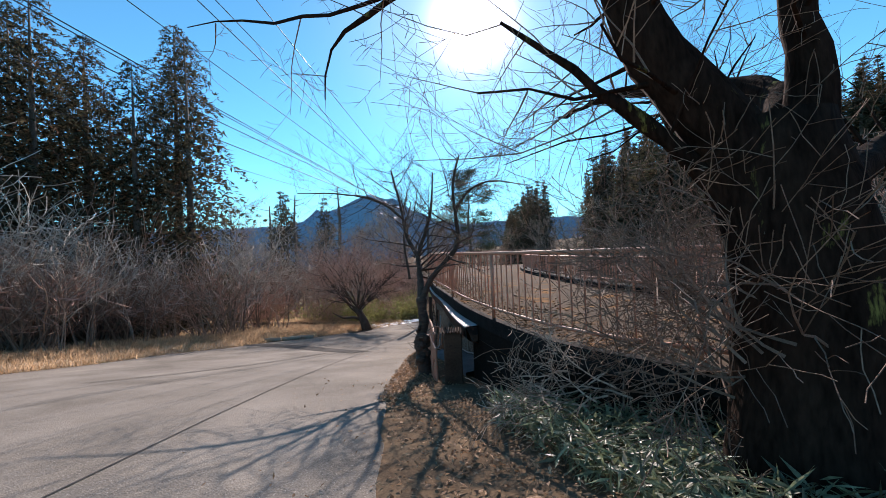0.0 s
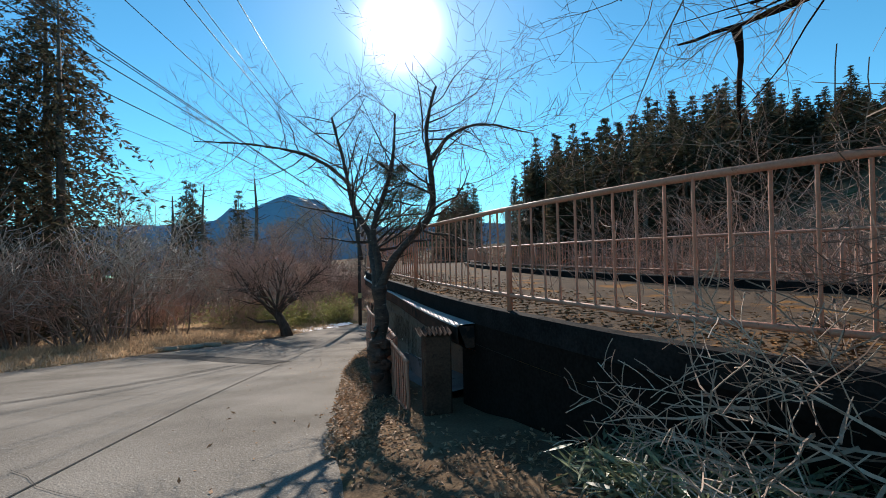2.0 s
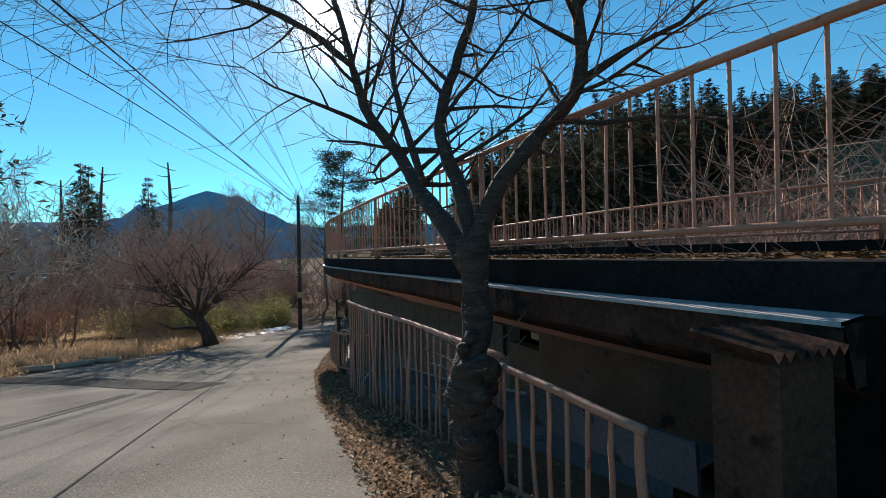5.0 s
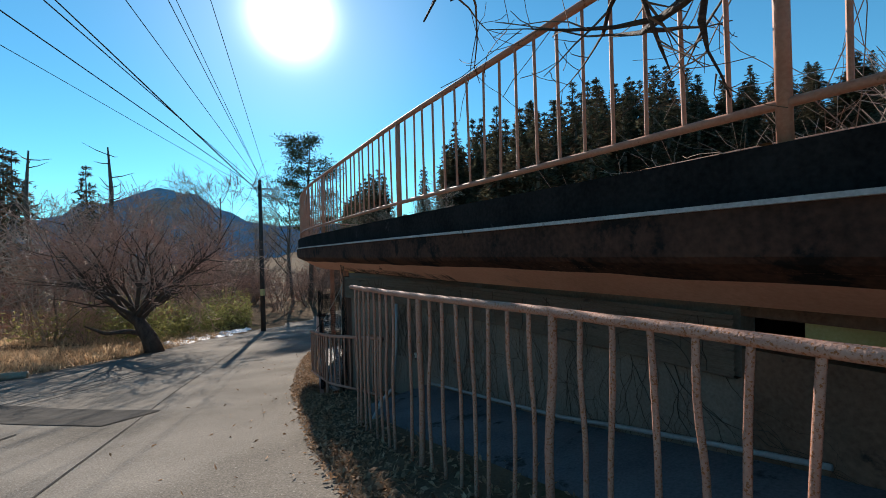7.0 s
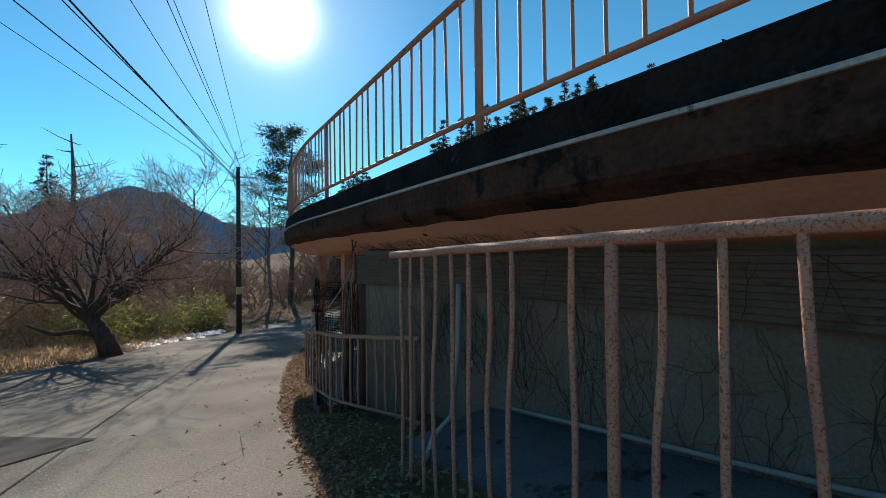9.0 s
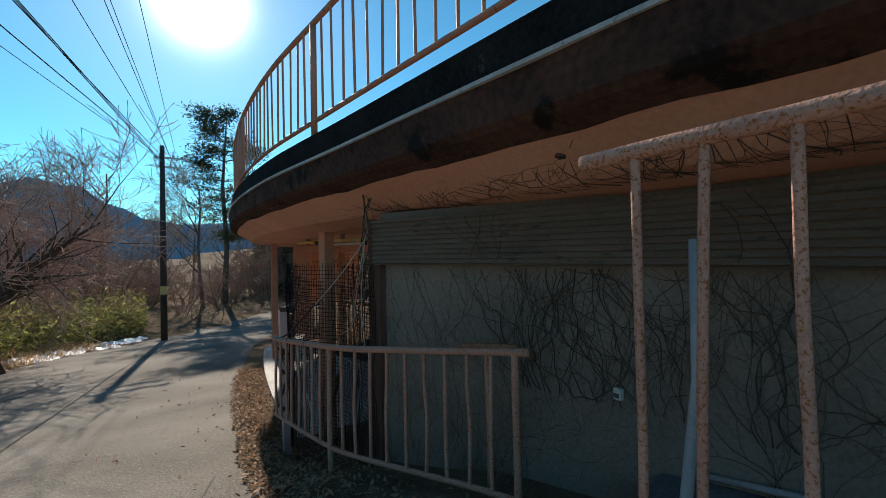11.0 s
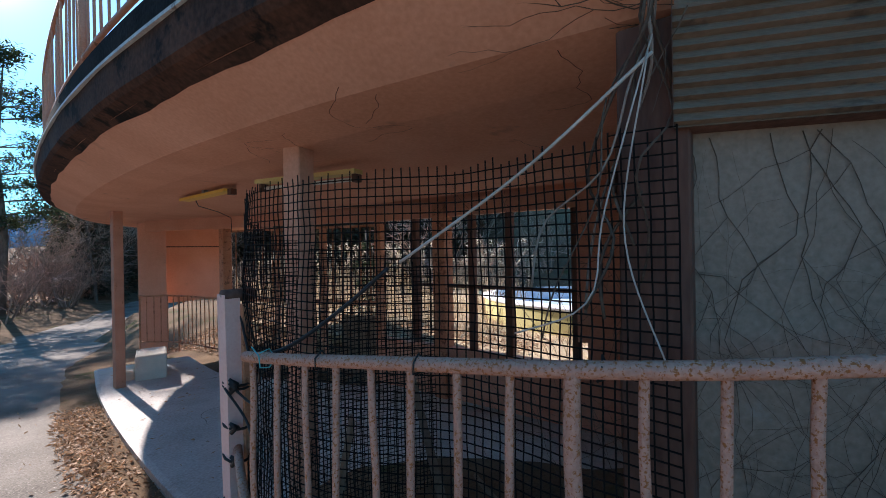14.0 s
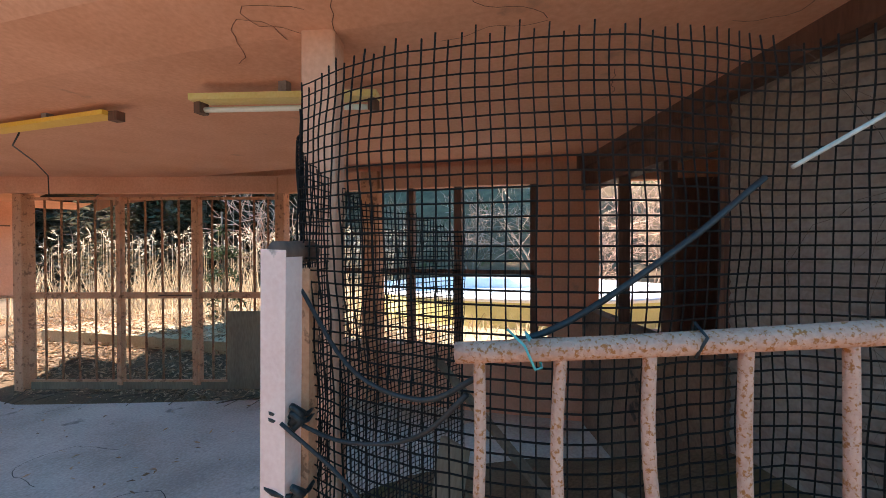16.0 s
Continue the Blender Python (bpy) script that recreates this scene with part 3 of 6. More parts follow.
def front_wall():
    w = thing("wall_front", "long curved concrete wall under the slab edge", "wall", kind="structure")
    ledge = lambda y: float(np.interp(y, (8.0, 10.9, 12.5, 14.0, 15.2, 17.2), (0.35, -0.11, -0.43, -0.62, -0.79, -2.4)))
    part("wall_face", wall_strip(11.05, 17.1, wall_in, lambda y: road_z(y) - 1.2, WALL_Z + 0.05, 0.15), M["greywall"], w, "grey concrete with vine marks and stains")
    part("wall_face", wall_strip(7.9, 10.45, wall_in, lambda y: road_z(y) - 0.6, WALL_Z + 0.3, 0.15), M["brownwall"], w, "brown stained concrete")
    for z0, z1 in ((0.62, WALL_Z + 0.3), (-1.0, 0.44)):
        part("wall_face", wall_strip(10.45, 11.05, wall_in, z0, z1, 0.15), M["brownwall"], w)
    # corrugated band along the head of the wall
    a, b = edge_index(11.1), edge_index(17.1)
    m = Mesh()
    rows = []
    n = 10
    for s in range(n * 3 + 1):
        z = WALL_Z - 0.01 - (s // 3 + (0.0, 0.62, 0.80)[s % 3]) * (0.35 / n)
        d = -0.075 + (0.0, -0.022, 0.004)[s % 3]
        rows.append([(*offset(i, d + wall_in(EDGE[i].y)), z) for i in range(a, b + 1)])
    m.loft(rows)
    part("corrugated_band", m, M["louver"], w, "grey brown ribbed sheet cladding", smooth=False)
    m = Mesh().loft([[(*offset(i, wall_in(EDGE[i].y) - 0.08), WALL_Z - 0.36) for i in range(a, b + 1)], [(*offset(i, wall_in(EDGE[i].y) + 0.02), WALL_Z - 0.365) for i in range(a, b + 1)]])
    e = b
    (x0, y0), (x1, y1) = offset(e, 0.20), offset(e, 0.48)
    k = len(m.v)
    m.v += [(x0, y0, WALL_Z - 0.36), (x1, y1, WALL_Z - 0.36), (x1, y1, WALL_Z), (x0, y0, WALL_Z)]
    m.f.append((k, k + 1, k + 2, k + 3))
    part("band_edge", m, M["wood"], w)
    # low plinth and drain pipe at the foot of the wall
    a, b = edge_index(8.6), edge_index(15.0)
    m = Mesh().loft([[(*offset(i, 0.82), ledge(offset(i, 0)[1])) for i in range(a, b + 1)], [(*offset(i, -0.06), ledge(offset(i, 0)[1]) - 0.12) for i in range(a, b + 1)], [(*offset(i, -0.08), ledge(offset(i, 0)[1]) - 1.0) for i in range(a, b + 1)]])
    part("plinth", m, M["ledge"], w, "dark bluish grey concrete ledge", smooth=True)
    pts = [(*offset(i, wall_in(EDGE[i].y) - 0.03), ledge(offset(i, 0)[1]) + 0.035) for i in range(edge_index(10.6), b + 1, 3)]
    part("drain_pipe", Mesh().tube(pts, 0.016, 8), M["pipe"], w, "thin grey pipe along the wall foot", smooth=True)
    x, y = offset(edge_index(14.6), 0.2)
    part("drain_pipe", Mesh().tube([(x, y, 0.40), (x - 0.02, y - 0.01, -0.1), (x - 0.06, y + 0.03, -0.62), (x - 0.20, y + 0.06, -0.76), (x - 0.36, y - 0.02, -1.0)], 0.022, 8), M["pipe"], w, smooth=True)
    # bright slot window behind the fence
    part("window_slot", Mesh().box((-0.01, -0.16, 0.50), (0.01, 0.16, 0.62), at=(*offset(edge_index(10.6), 0.80), 0)), M["yellowwall"], w, "pale yellow panel seen in the slot")
    return w


front_wall()
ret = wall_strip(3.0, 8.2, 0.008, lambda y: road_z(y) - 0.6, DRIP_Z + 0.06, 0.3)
solid("wall_retaining", ret, M["darkwall"], "stained retaining wall below the terrace, shade held in its near-black colour", "wall", kind="structure")
solid("wall_back", Mesh().loft([[(p.x, p.y, DECK_Z - 0.02) for p in BACK], [(p.x, p.y, WALL_Z - 0.08) for p in BACK]]), M["orange"], "terracotta painted edge beam at the back of the terrace", "wall", kind="structure")
cl = Mesh()
ids = range(edge_index(7.0), edge_index(17.1) + 1)
cl.loft([[(*offset(i, 2.4), -2.5) for i in ids], [(*offset(i, 2.2), WALL_Z) for i in ids]])
solid("wall_store", cl, M["brownwall"], "dark inner wall of the closed store room", "wall", kind="structure")
x0, y0 = offset(edge_index(17.1), 0.3)
end = thing("wall_store_end", "dark ribbed side wall with an opening beside the netting", "wall", kind="structure")
sheet = Mesh()
SA, SB = Vector((-0.12, 17.14, 0)), Vector((1.17, 17.53, 0))
sn_ = Vector((-0.283, 0.959, 0))
sheet.loft([[SA + sn_ * (0.006 * math.cos(k * math.pi / 2)) + Vector((0, 0, -2.5 + k * 0.016)), SB + sn_ * (0.006 * math.cos(k * math.pi / 2)) + Vector((0, 0, -2.5 + k * 0.016))] for k in range(200)])
part("ribbed_sheet", sheet, M["sidewall"], end, "dark brown ribbed sheeting")
part("wall_core", Mesh().beam((-0.10, 17.06, -0.92), (1.17, 17.44, -0.92), 0.10, 3.2), M["brownwall"], end)
part("head_beam", Mesh().beam((1.17, 17.50, 0.52), (3.40, 18.16, 0.52), 0.16, 0.40), M["wood"], end)
part("top_beam", Mesh().beam((-0.1, 17.20, 0.62), (3.40, 18.24, 0.62), 0.10, 0.16), M["wood"], end, "dark timber along the ceiling")
part("wall_sill", Mesh().beam((1.17, 17.50, -1.72), (3.40, 18.16, -1.72), 0.14, 1.5), M["brownwall"], end)
for f in (0.02, 0.30, 0.62):
    part("window_post", Mesh().beam((1.17 + 2.23 * f, 17.50 + 0.66 * f, -1.0), (1.17 + 2.23 * f, 17.50 + 0.66 * f, 0.34), 0.09, 0.09, up=(1, 0, 0)), M["wood"], end)
solid("porch_trim", Mesh().box((0, 0, -2.3), (0.10, 0.20, WALL_Z - 0.02), at=(x0 - 0.03, y0 - 0.04, 0), bevel=0.006), M["wood"], "dark timber jamb at the end of the grey wall", "trim", kind="structure")


# ---- terrace railings ----
def railing(name, label, path, z, height, gap, rail_r, bar_r, every, mat, foot, first=0):
    """Posts, two rails and upright bars along a plan curve; posts reach the ground."""
    root = thing(name, label, "railing", at=(path[0].x, path[0].y, z))
    o = Vector((path[0].x, path[0].y, z))
    P = [Vector((p.x, p.y, z)) - o for p in path]
    top, low = height, foot
    part("top_rail", Mesh().tube([p + Vector((0, 0, top)) for p in P], rail_r, 8), mat, root, smooth=True)
    part("bottom_rail", Mesh().tube([p + Vector((0, 0, low)) for p in P], rail_r * 0.8, 8), mat, root, smooth=True)
    bar = Mesh().tube([(0, 0, low), (0, 0, top)], bar_r, 6, cap=False).data("bar", mat, True)
    post = Mesh().tube([(0, 0, -0.03), (0, 0, top - rail_r * 0.2)], rail_r * 1.12, 10).data("post", mat, True)
    run = 0.0
    step = (P[1] - P[0]).length
    n = 0
    nxt = 0.0
    for i, p in enumerate(P):
        if run + 1e-6 >= nxt:
            is_post = (n - first) % every == 0
            ob = new("post" if is_post else "bar", post if is_post else bar)
            ob.parent = root
            ob.location = p
            if not is_post:
                ob.rotation_euler = (rnd(-0.012, 0.012), rnd(-0.012, 0.012), rnd(0, 6))
            n += 1
            nxt += gap
        run += step
    return root


RAIL_CTRL = [(p.x - n.x * 0.07, p.y - n.y * 0.07, 0) for p, n in zip(EDGE, ENORM)]
front_rail = spline(RAIL_CTRL[6::8], 0.02)
start = min(range(len(front_rail)), key=lambda i: (front_rail[i] - Vector((0.72, 7.03, 0))).length)
GAP = 0.20
start = start % round(GAP / 0.02)
front_rail = front_rail[start:]
hit = round(min(range(len(front_rail)), key=lambda i: (front_rail[i] - Vector((0.72, 7.03, 0))).length) * 0.02 / GAP)
railing("terrace_railing", "salmon painted steel railing along the curved terrace edge", front_rail, DECK_Z, 1.06, GAP, 0.026, 0.011, 18, M["rail"], 0.17, first=hit % 18)
back_rail = spline([(p.x - 0.12, p.y, 0) for p in BACK[6::8]], 0.02)
railing("terrace_railing", "lower salmon steel railing along the back of the terrace", back_rail, DECK_Z + 0.10, 0.72, 0.15, 0.024, 0.011, 16, M["rail"], 0.14)
kerb = Mesh()
kp = BACK[4:-4:2]
kn = normals(kp)
kerb.loft([[(p.x + n.x * d, p.y + n.y * d, DECK_Z + z) for p, n in zip(kp, kn)] for d, z in ((-0.3, -0.002), (-0.3, 0.13), (0.1, 0.13), (0.1, -0.5))])
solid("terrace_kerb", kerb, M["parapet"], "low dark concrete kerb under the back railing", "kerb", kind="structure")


# ---- street side fences ----
def fence(name, label, ctrl, tops, lows, gap, rail_r, bar_r, posts, mat, phase=3, bent=0.02, skip=()):
    """A pipe fence whose rails follow the falling ground."""
    path = spline([(*c, 0) for c in ctrl], 0.01)
    n = len(path)
    o = Vector((path[0].x, path[0].y, lows[0]))
    root = thing(name, label, "fence", at=tuple(o))
    ys = [c[1] for c in ctrl]
    order = np.argsort(ys)
    zt = lambda y: float(np.interp(y, np.array(ys)[order], np.array(tops)[order]))
    zl = lambda y: float(np.interp(y, np.array(ys)[order], np.array(lows)[order]))
    q = path[::12] + [path[-1]]
    part("top_rail", Mesh().tube([Vector((p.x, p.y, zt(p.y) + 0.006 * wobble(p, 2.0))) - o for p in q], rail_r, 10), mat, root, "top pipe blotched with rust", smooth=True)
    part("bottom_rail", Mesh().tube([Vector((p.x, p.y, zl(p.y))) - o for p in q], rail_r * 0.8, 8), mat, root, smooth=True)
    k = round(gap / 0.01)
    for j, i in enumerate(range(phase if phase >= 0 else (n - 6) % k, n, k)):
        if j in skip:
            continue
        p = path[i]
        big = j in posts
        a = Vector((p.x + rnd(-0.006, 0.006), p.y + rnd(-0.006, 0.006), zl(p.y) - (0.18 if big else 0.0))) - o
        b = Vector((p.x, p.y, zt(p.y))) - o
        a.y += rnd(-0.5, 1.0) * bent
        m = a.lerp(b, 0.45) + Vector((rnd(-0.4, 0.4) * bent, rnd(-0.5, 0.3) * bent, 0))
        part("post" if big else "bar", Mesh().tube(spline([a, m, a.lerp(b, 0.75) + Vector((0, rnd(-0.2, 0.2) * bent, 0)), b], 0.09) + [b], rail_r * 0.95 if big else bar_r, 8, cap=False), mat, root, smooth=True)
    return root


fence("pipe_fence", "tall pink pipe fence with flaking paint beside the road", [(-0.25, 9.35), (-0.39, 11.32), (-0.57, 12.76), (-0.66, 14.0), (-0.69, 14.75)], [0.75, 0.71, 0.68, 0.65, 0.63], [-0.12, -0.42, -0.70, -0.92, -1.05], 0.178, 0.025, 0.0135, (0, 11, 19, 30), M["rustrail"], bent=0.05, skip=(21,))
fence("pipe_fence", "short dark pipe gate panel beside the concrete pier", [(-0.20, 8.1), (-0.28, 8.75), (-0.36, 9.5)], [0.70, 0.72, 0.74], [0.10, 0.03, -0.08], 0.15, 0.024, 0.014, (0, 9), M["rail"], bent=0.03)
fence("pipe_fence", "low rusty pink pipe fence in front of the netting", [(-0.14, 15.55), (-0.23, 15.94), (-0.57, 17.02), (-0.66, 17.6), (-0.73, 18.68)], [-0.17, -0.22, -0.345, -0.40, -0.50], [-0.98, -1.02, -1.14, -1.19, -1.29], 0.168, 0.024, 0.0135, (0, 10), M["rustrail"], -1, bent=0.025)

# ---- concrete pier with its capped box wall ----
pier = thing("gate_pier", "brown stained concrete gate pier with a ribbed metal cap", "pier", at=(0.12, 7.78, 0))
part("pier_body", Mesh().box((-0.17, -0.12, -0.45), (0.15, 0.14, 1.08), bevel=0.02).rough(0.006, 9), M["pierwall"], pier)
cap = Mesh()
rows = []
for i in range(29):
    x = -0.24 + i * 0.39 / 28
    rows.append([(x, -0.16, 1.10 + 0.018 * math.cos(i * math.pi / 2)), (x, 0.20, 1.13 + 0.018 * math.cos(i * math.pi / 2))])
cap.loft(rows)
part("ribbed_cap", cap, M["fascia"], pier, "rusty corrugated cap")
pb = thing("gate_board", "grey board behind the barred panel", "board", at=(0.05, 8.05, 0))
part("panel", Mesh().beam((0.1, 0.1, 0.45), (-0.1, 1.3, 0.40), 0.03, 0.24), M["ledge"], pb)

# ---- porch ----
solid("porch_floor", Mesh().loft([[(*offset(i, 0.67), -2.62) for i in range(edge_index(19.6), edge_index(27.6))], [(*offset(i, 0.64), -2.26) for i in range(edge_index(19.6), edge_index(27.6))], [(*offset(i, 0.70), -2.24) for i in range(edge_index(19.6), edge_index(27.6))], [(*offset(i, float(np.interp(EDGE[i].y, (21, 22.1, 25.4, 27.6), (4.4, 3.9, 2.35, 2.2)))), -2.24) for i in range(edge_index(19.6), edge_index(27.6))]]).box((0.2, 15.5, -2.6), (4.2, 22, -2.245)), M["porch"], "smooth grey concrete porch floor with cracks", "floor", kind="structure")


def column(name, x, y, w, z0, z1, mat, label, turn=0.0):
    c = thing(name, label, "column", at=(x, y, 0))
    part("shaft", Mesh().box((-w / 2, -w / 2, z0), (w / 2, w / 2, z1), turn=turn, bevel=0.008), mat, c)
    return c


column("porch_column", 0.80, 25.46, 0.14, -2.24, WALL_Z + 0.05, M["rail"], "slim pinkish orange porch post on the floor edge")
column("porch_column", 0.12, 19.49, 0.15, -2.24, WALL_Z + 0.03, M["orange"], "terracotta square column behind the netting", 0.2)
column("porch_column", 3.45, 20.75, 0.22, -2.24, WALL_Z, M["gatepaint"], "terracotta column between the back windows")
column("porch_column", 3.5, 22.1, 0.14, -2.24, WALL_Z, M["gatepaint"], "orange post at the end of the gate")
p = thing("wall_porch_end", "terracotta pier and panel wall closing the porch", "wall", kind="structure")
part("wall_pier", Mesh().box((-0.28, -0.25, -2.4), (0.28, 0.25, WALL_Z + 0.03), at=(2.42, 28.6, 0), turn=-0.35, bevel=0.01), M["orange"], p)
part("wall_panel", Mesh().beam((2.7, 29.1, -0.35), (4.6, 29.2, -0.35), 0.12, 1.9), M["orange"], p)
part("panel_groove", Mesh().beam((2.75, 29.03, 0.12), (4.55, 29.13, 0.12), 0.02, 0.03), M["wood"], p)
lowrail = fence("porch_rail", "low orange porch railing beside the end pier", [(1.95, 28.1), (2.42, 27.3), (2.60, 25.7)], [-0.98] * 3, [-2.0] * 3, 0.16, 0.02, 0.011, (0, 6), M["gatepaint"])
blk = thing("concrete_block", "pale concrete stair block at the porch edge", "block", at=(1.42, 25.85, -2.24))
part("block_body", Mesh().box((-0.25, -0.35, -0.2), (0.22, 0.42, 0.42), turn=-0.35, bevel=0.02), M["paleconcrete"], blk)
part("block_step", Mesh().box((-0.42, -0.2, -0.2), (-0.26, 0.4, 0.16), turn=-0.35, bevel=0.02), M["paleconcrete"], blk)


def gate_leaf(a, b, z0, z1, nbars, name="bar_gate", label=""):
    """A framed gate leaf of upright bars with a flat middle rail."""
    a, b = Vector((*a, 0)), Vector((*b, 0))
    g = thing(name, label, "gate", at=tuple(a))
    d = b - a
    Z = lambda z: Vector((0, 0, z))
    mid = z0 + (z1 - z0) * 0.47
    for z, h in ((z1, 0.04), (mid, 0.085), (z0, 0.04)):
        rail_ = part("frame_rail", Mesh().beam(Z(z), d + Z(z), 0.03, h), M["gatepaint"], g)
        middle = rail_ if z == mid else middle if z < mid else None
    for s in (0.0, 0.55, 1.0) if nbars > 8 else (0.0, 1.0):
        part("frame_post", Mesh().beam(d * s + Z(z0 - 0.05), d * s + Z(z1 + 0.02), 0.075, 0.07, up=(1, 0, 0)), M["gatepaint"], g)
    for i in range(1, nbars):
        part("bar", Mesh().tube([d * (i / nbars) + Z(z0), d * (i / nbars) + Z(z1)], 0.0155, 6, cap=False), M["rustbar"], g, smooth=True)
    part("latch", Mesh().beam(d * 0.78 + Z(mid), d * 0.98 + Z(mid), 0.05, 0.02), M["wood"], middle, "dark sliding bolt")
    return g


G0, G1 = Vector((2.62, 25.45)), Vector((3.5, 22.1))
gate_leaf(G0, G0.lerp(G1, 0.66), -2.12, 0.36, 10, label="orange barred gate leaf with peeling paint, closed")
gate_leaf(G0.lerp(G1, 0.67), G1, -2.12, 0.36, 6, label="narrow orange barred gate leaf with peeling paint, closed")
column("gate_post", 2.60, 25.50, 0.17, -2.24, 0.42, M["gatepaint"], "square orange gate post with peeling paint")
solid("gate_beam", Mesh().beam((2.0, 27.6, 0.54), (3.55, 22.0, 0.54), 0.16, 0.22), M["orange"], "terracotta beam over the barred gate", "beam", kind="structure")
bd = thing("weathered_board", "brown weathered board leaning on the gate", "board", at=(3.05, 22.55, -2.24))
part("panel", Mesh().beam((0.42, -0.45, 0.55), (0.22, 0.25, 0.55), 0.02, 1.05), M["board"], bd)
solid("gate_sill", Mesh().beam((2.66, 25.45, -2.18), (3.54, 22.1, -2.18), 0.12, 0.10), M["board"], "weathered timber sill under the gate", "sill", kind="structure")

# back wall of the porch with window openings
bw = thing("wall_porch_back", "terracotta back wall with tall unglazed window openings", "wall", kind="structure")
part("wall_sill", Mesh().box((3.42, 18.6, -2.4), (3.56, 22.1, -1.5)), M["orange"], bw)
part("wall_sill", Mesh().box((3.42, 14.6, -2.4), (3.56, 18.6, -1.2)), M["orange"], bw)
part("wall_head", Mesh().box((3.42, 14.6, 0.42), (3.56, 22.1, WALL_Z + 0.02)), M["orange"], bw)
part("wall_pier", Mesh().box((3.42, 18.05, -1.2), (3.56, 18.72, 0.42)), M["orange"], bw)
part("wall_pier", Mesh().box((3.42, 14.6, -1.2), (3.56, 17.35, 0.42)), M["wood"], bw)
for y in (18.75, 19.65, 20.25, 21.3):
    part("window_post", Mesh().box((3.44, y - 0.045, -1.5), (3.54, y + 0.045, 0.42), bevel=0.006), M["wood"], bw, "brown window post")
part("window_rail", Mesh().box((3.44, 18.75, -0.62), (3.50, 21.3, -0.57)), M["wood"], bw)


def tube_lamp(a, b, mat, label, tube="lamptube"):
    a, b = Vector(a), Vector(b)
    g = thing("tube_lamp", label, "lamp", "ceiling lamps of the porch", at=tuple(a))
    d = b - a
    case = part("case", Mesh().beam((0, 0, 0), d, 0.11, 0.035), mat, g)
    part("tube", Mesh().tube([d * 0.03 + Vector((0.02, 0, -0.055)), d * 0.97 + Vector((0.02, 0, -0.055))], 0.016, 8), M[tube], g, "unlit dusty white tube", smooth=True)
    for s in (0.03, 0.97):
        part("holder", Mesh().box((-0.02, -0.02, -0.08), (0.05, 0.02, 0.0), at=tuple(d * s)), M["wood"], case)
    part("bracket", Mesh().beam(d * 0.5, d * 0.5 + Vector((0, 0, 0.09)), 0.05, 0.05, up=(1, 0, 0)), M["steel"], g)
    return g


tube_lamp((0.42, 20.5, 0.57), (0.64, 19.45, 0.57), M["tube"], "old twin tube ceiling lamp with yellowed case")
strip = thing("tube_lamp", "flat yellow lamp strip without its tube", "lamp", "ceiling lamps of the porch", at=(0.66, 22.6, 0.60))
part("case", Mesh().beam((0, 0, 0), (-0.10, -1.3, -0.01), 0.12, 0.03), M["lampyellow"], strip)
part("holder", Mesh().box((-0.13, -1.38, -0.06), (-0.07, -1.31, 0.0)), M["wood"], strip)
part("bracket", Mesh().beam((-0.05, -0.65, 0.0), (-0.05, -0.65, 0.1), 0.05, 0.05, up=(1, 0, 0)), M["steel"], strip)
part("wire", Mesh().tube([(0.05, -0.2, -0.02), (0.3, 0.3, -0.03), (0.9, 1.0, -0.03), (1.4, 1.6, -0.06), (1.42, 1.62, -0.3)], 0.006, 5), M["black"], strip, "loose black wire", smooth=True)


# ---- plants ----
def grow(thick, thin, p, d, length, radius, level, top, rng, bend=0.25, up=0.1, kids=5, limit=0.012, keep=0.62, fine=0.0016):
    """One branch with its children; stout wood goes to thick, twigs to thin."""
    n = 6 if level < 2 else 4
    pts, dirs = [Vector(p)], []
    d = Vector(d).normalized()
    for i in range(n):
        d = (d + Vector((rng.gauss(0, bend), rng.gauss(0, bend), rng.gauss(0, bend) + up)) * 0.5).normalized()
        dirs.append(d.copy())
        pts.append(pts[-1] + d * (length / n))
    rad = [radius * (1 - 0.72 * i / n) for i in range(n + 1)]
    if radius > limit:
        thick.tube(pts, rad, 8 if radius > 0.04 else 5, cap=False)
    else:
        thin.tube(pts, [max(r, fine) for r in rad], 3, cap=False)
    if level >= top:
        return
    for c in range(kids):
        s = 0.3 + 0.7 * (c + rng.random()) / kids
        i = min(n - 1, int(s * n))
        base = pts[i].lerp(pts[i + 1], s * n - i)
        turn = dirs[i].orthogonal()
        turn.rotate(Matrix.Rotation(rng.uniform(0, 2 * math.pi), 3, dirs[i]))
        k = (dirs[i] * rng.uniform(0.5, 1.0) + turn * rng.uniform(0.5, 0.95)).normalized()
        grow(thick, thin, base, k, length * keep * rng.uniform(0.6, 1.1), max(0.002, rad[i] * 0.55), level + 1, top, rng, bend, up, kids, limit, keep, fine)


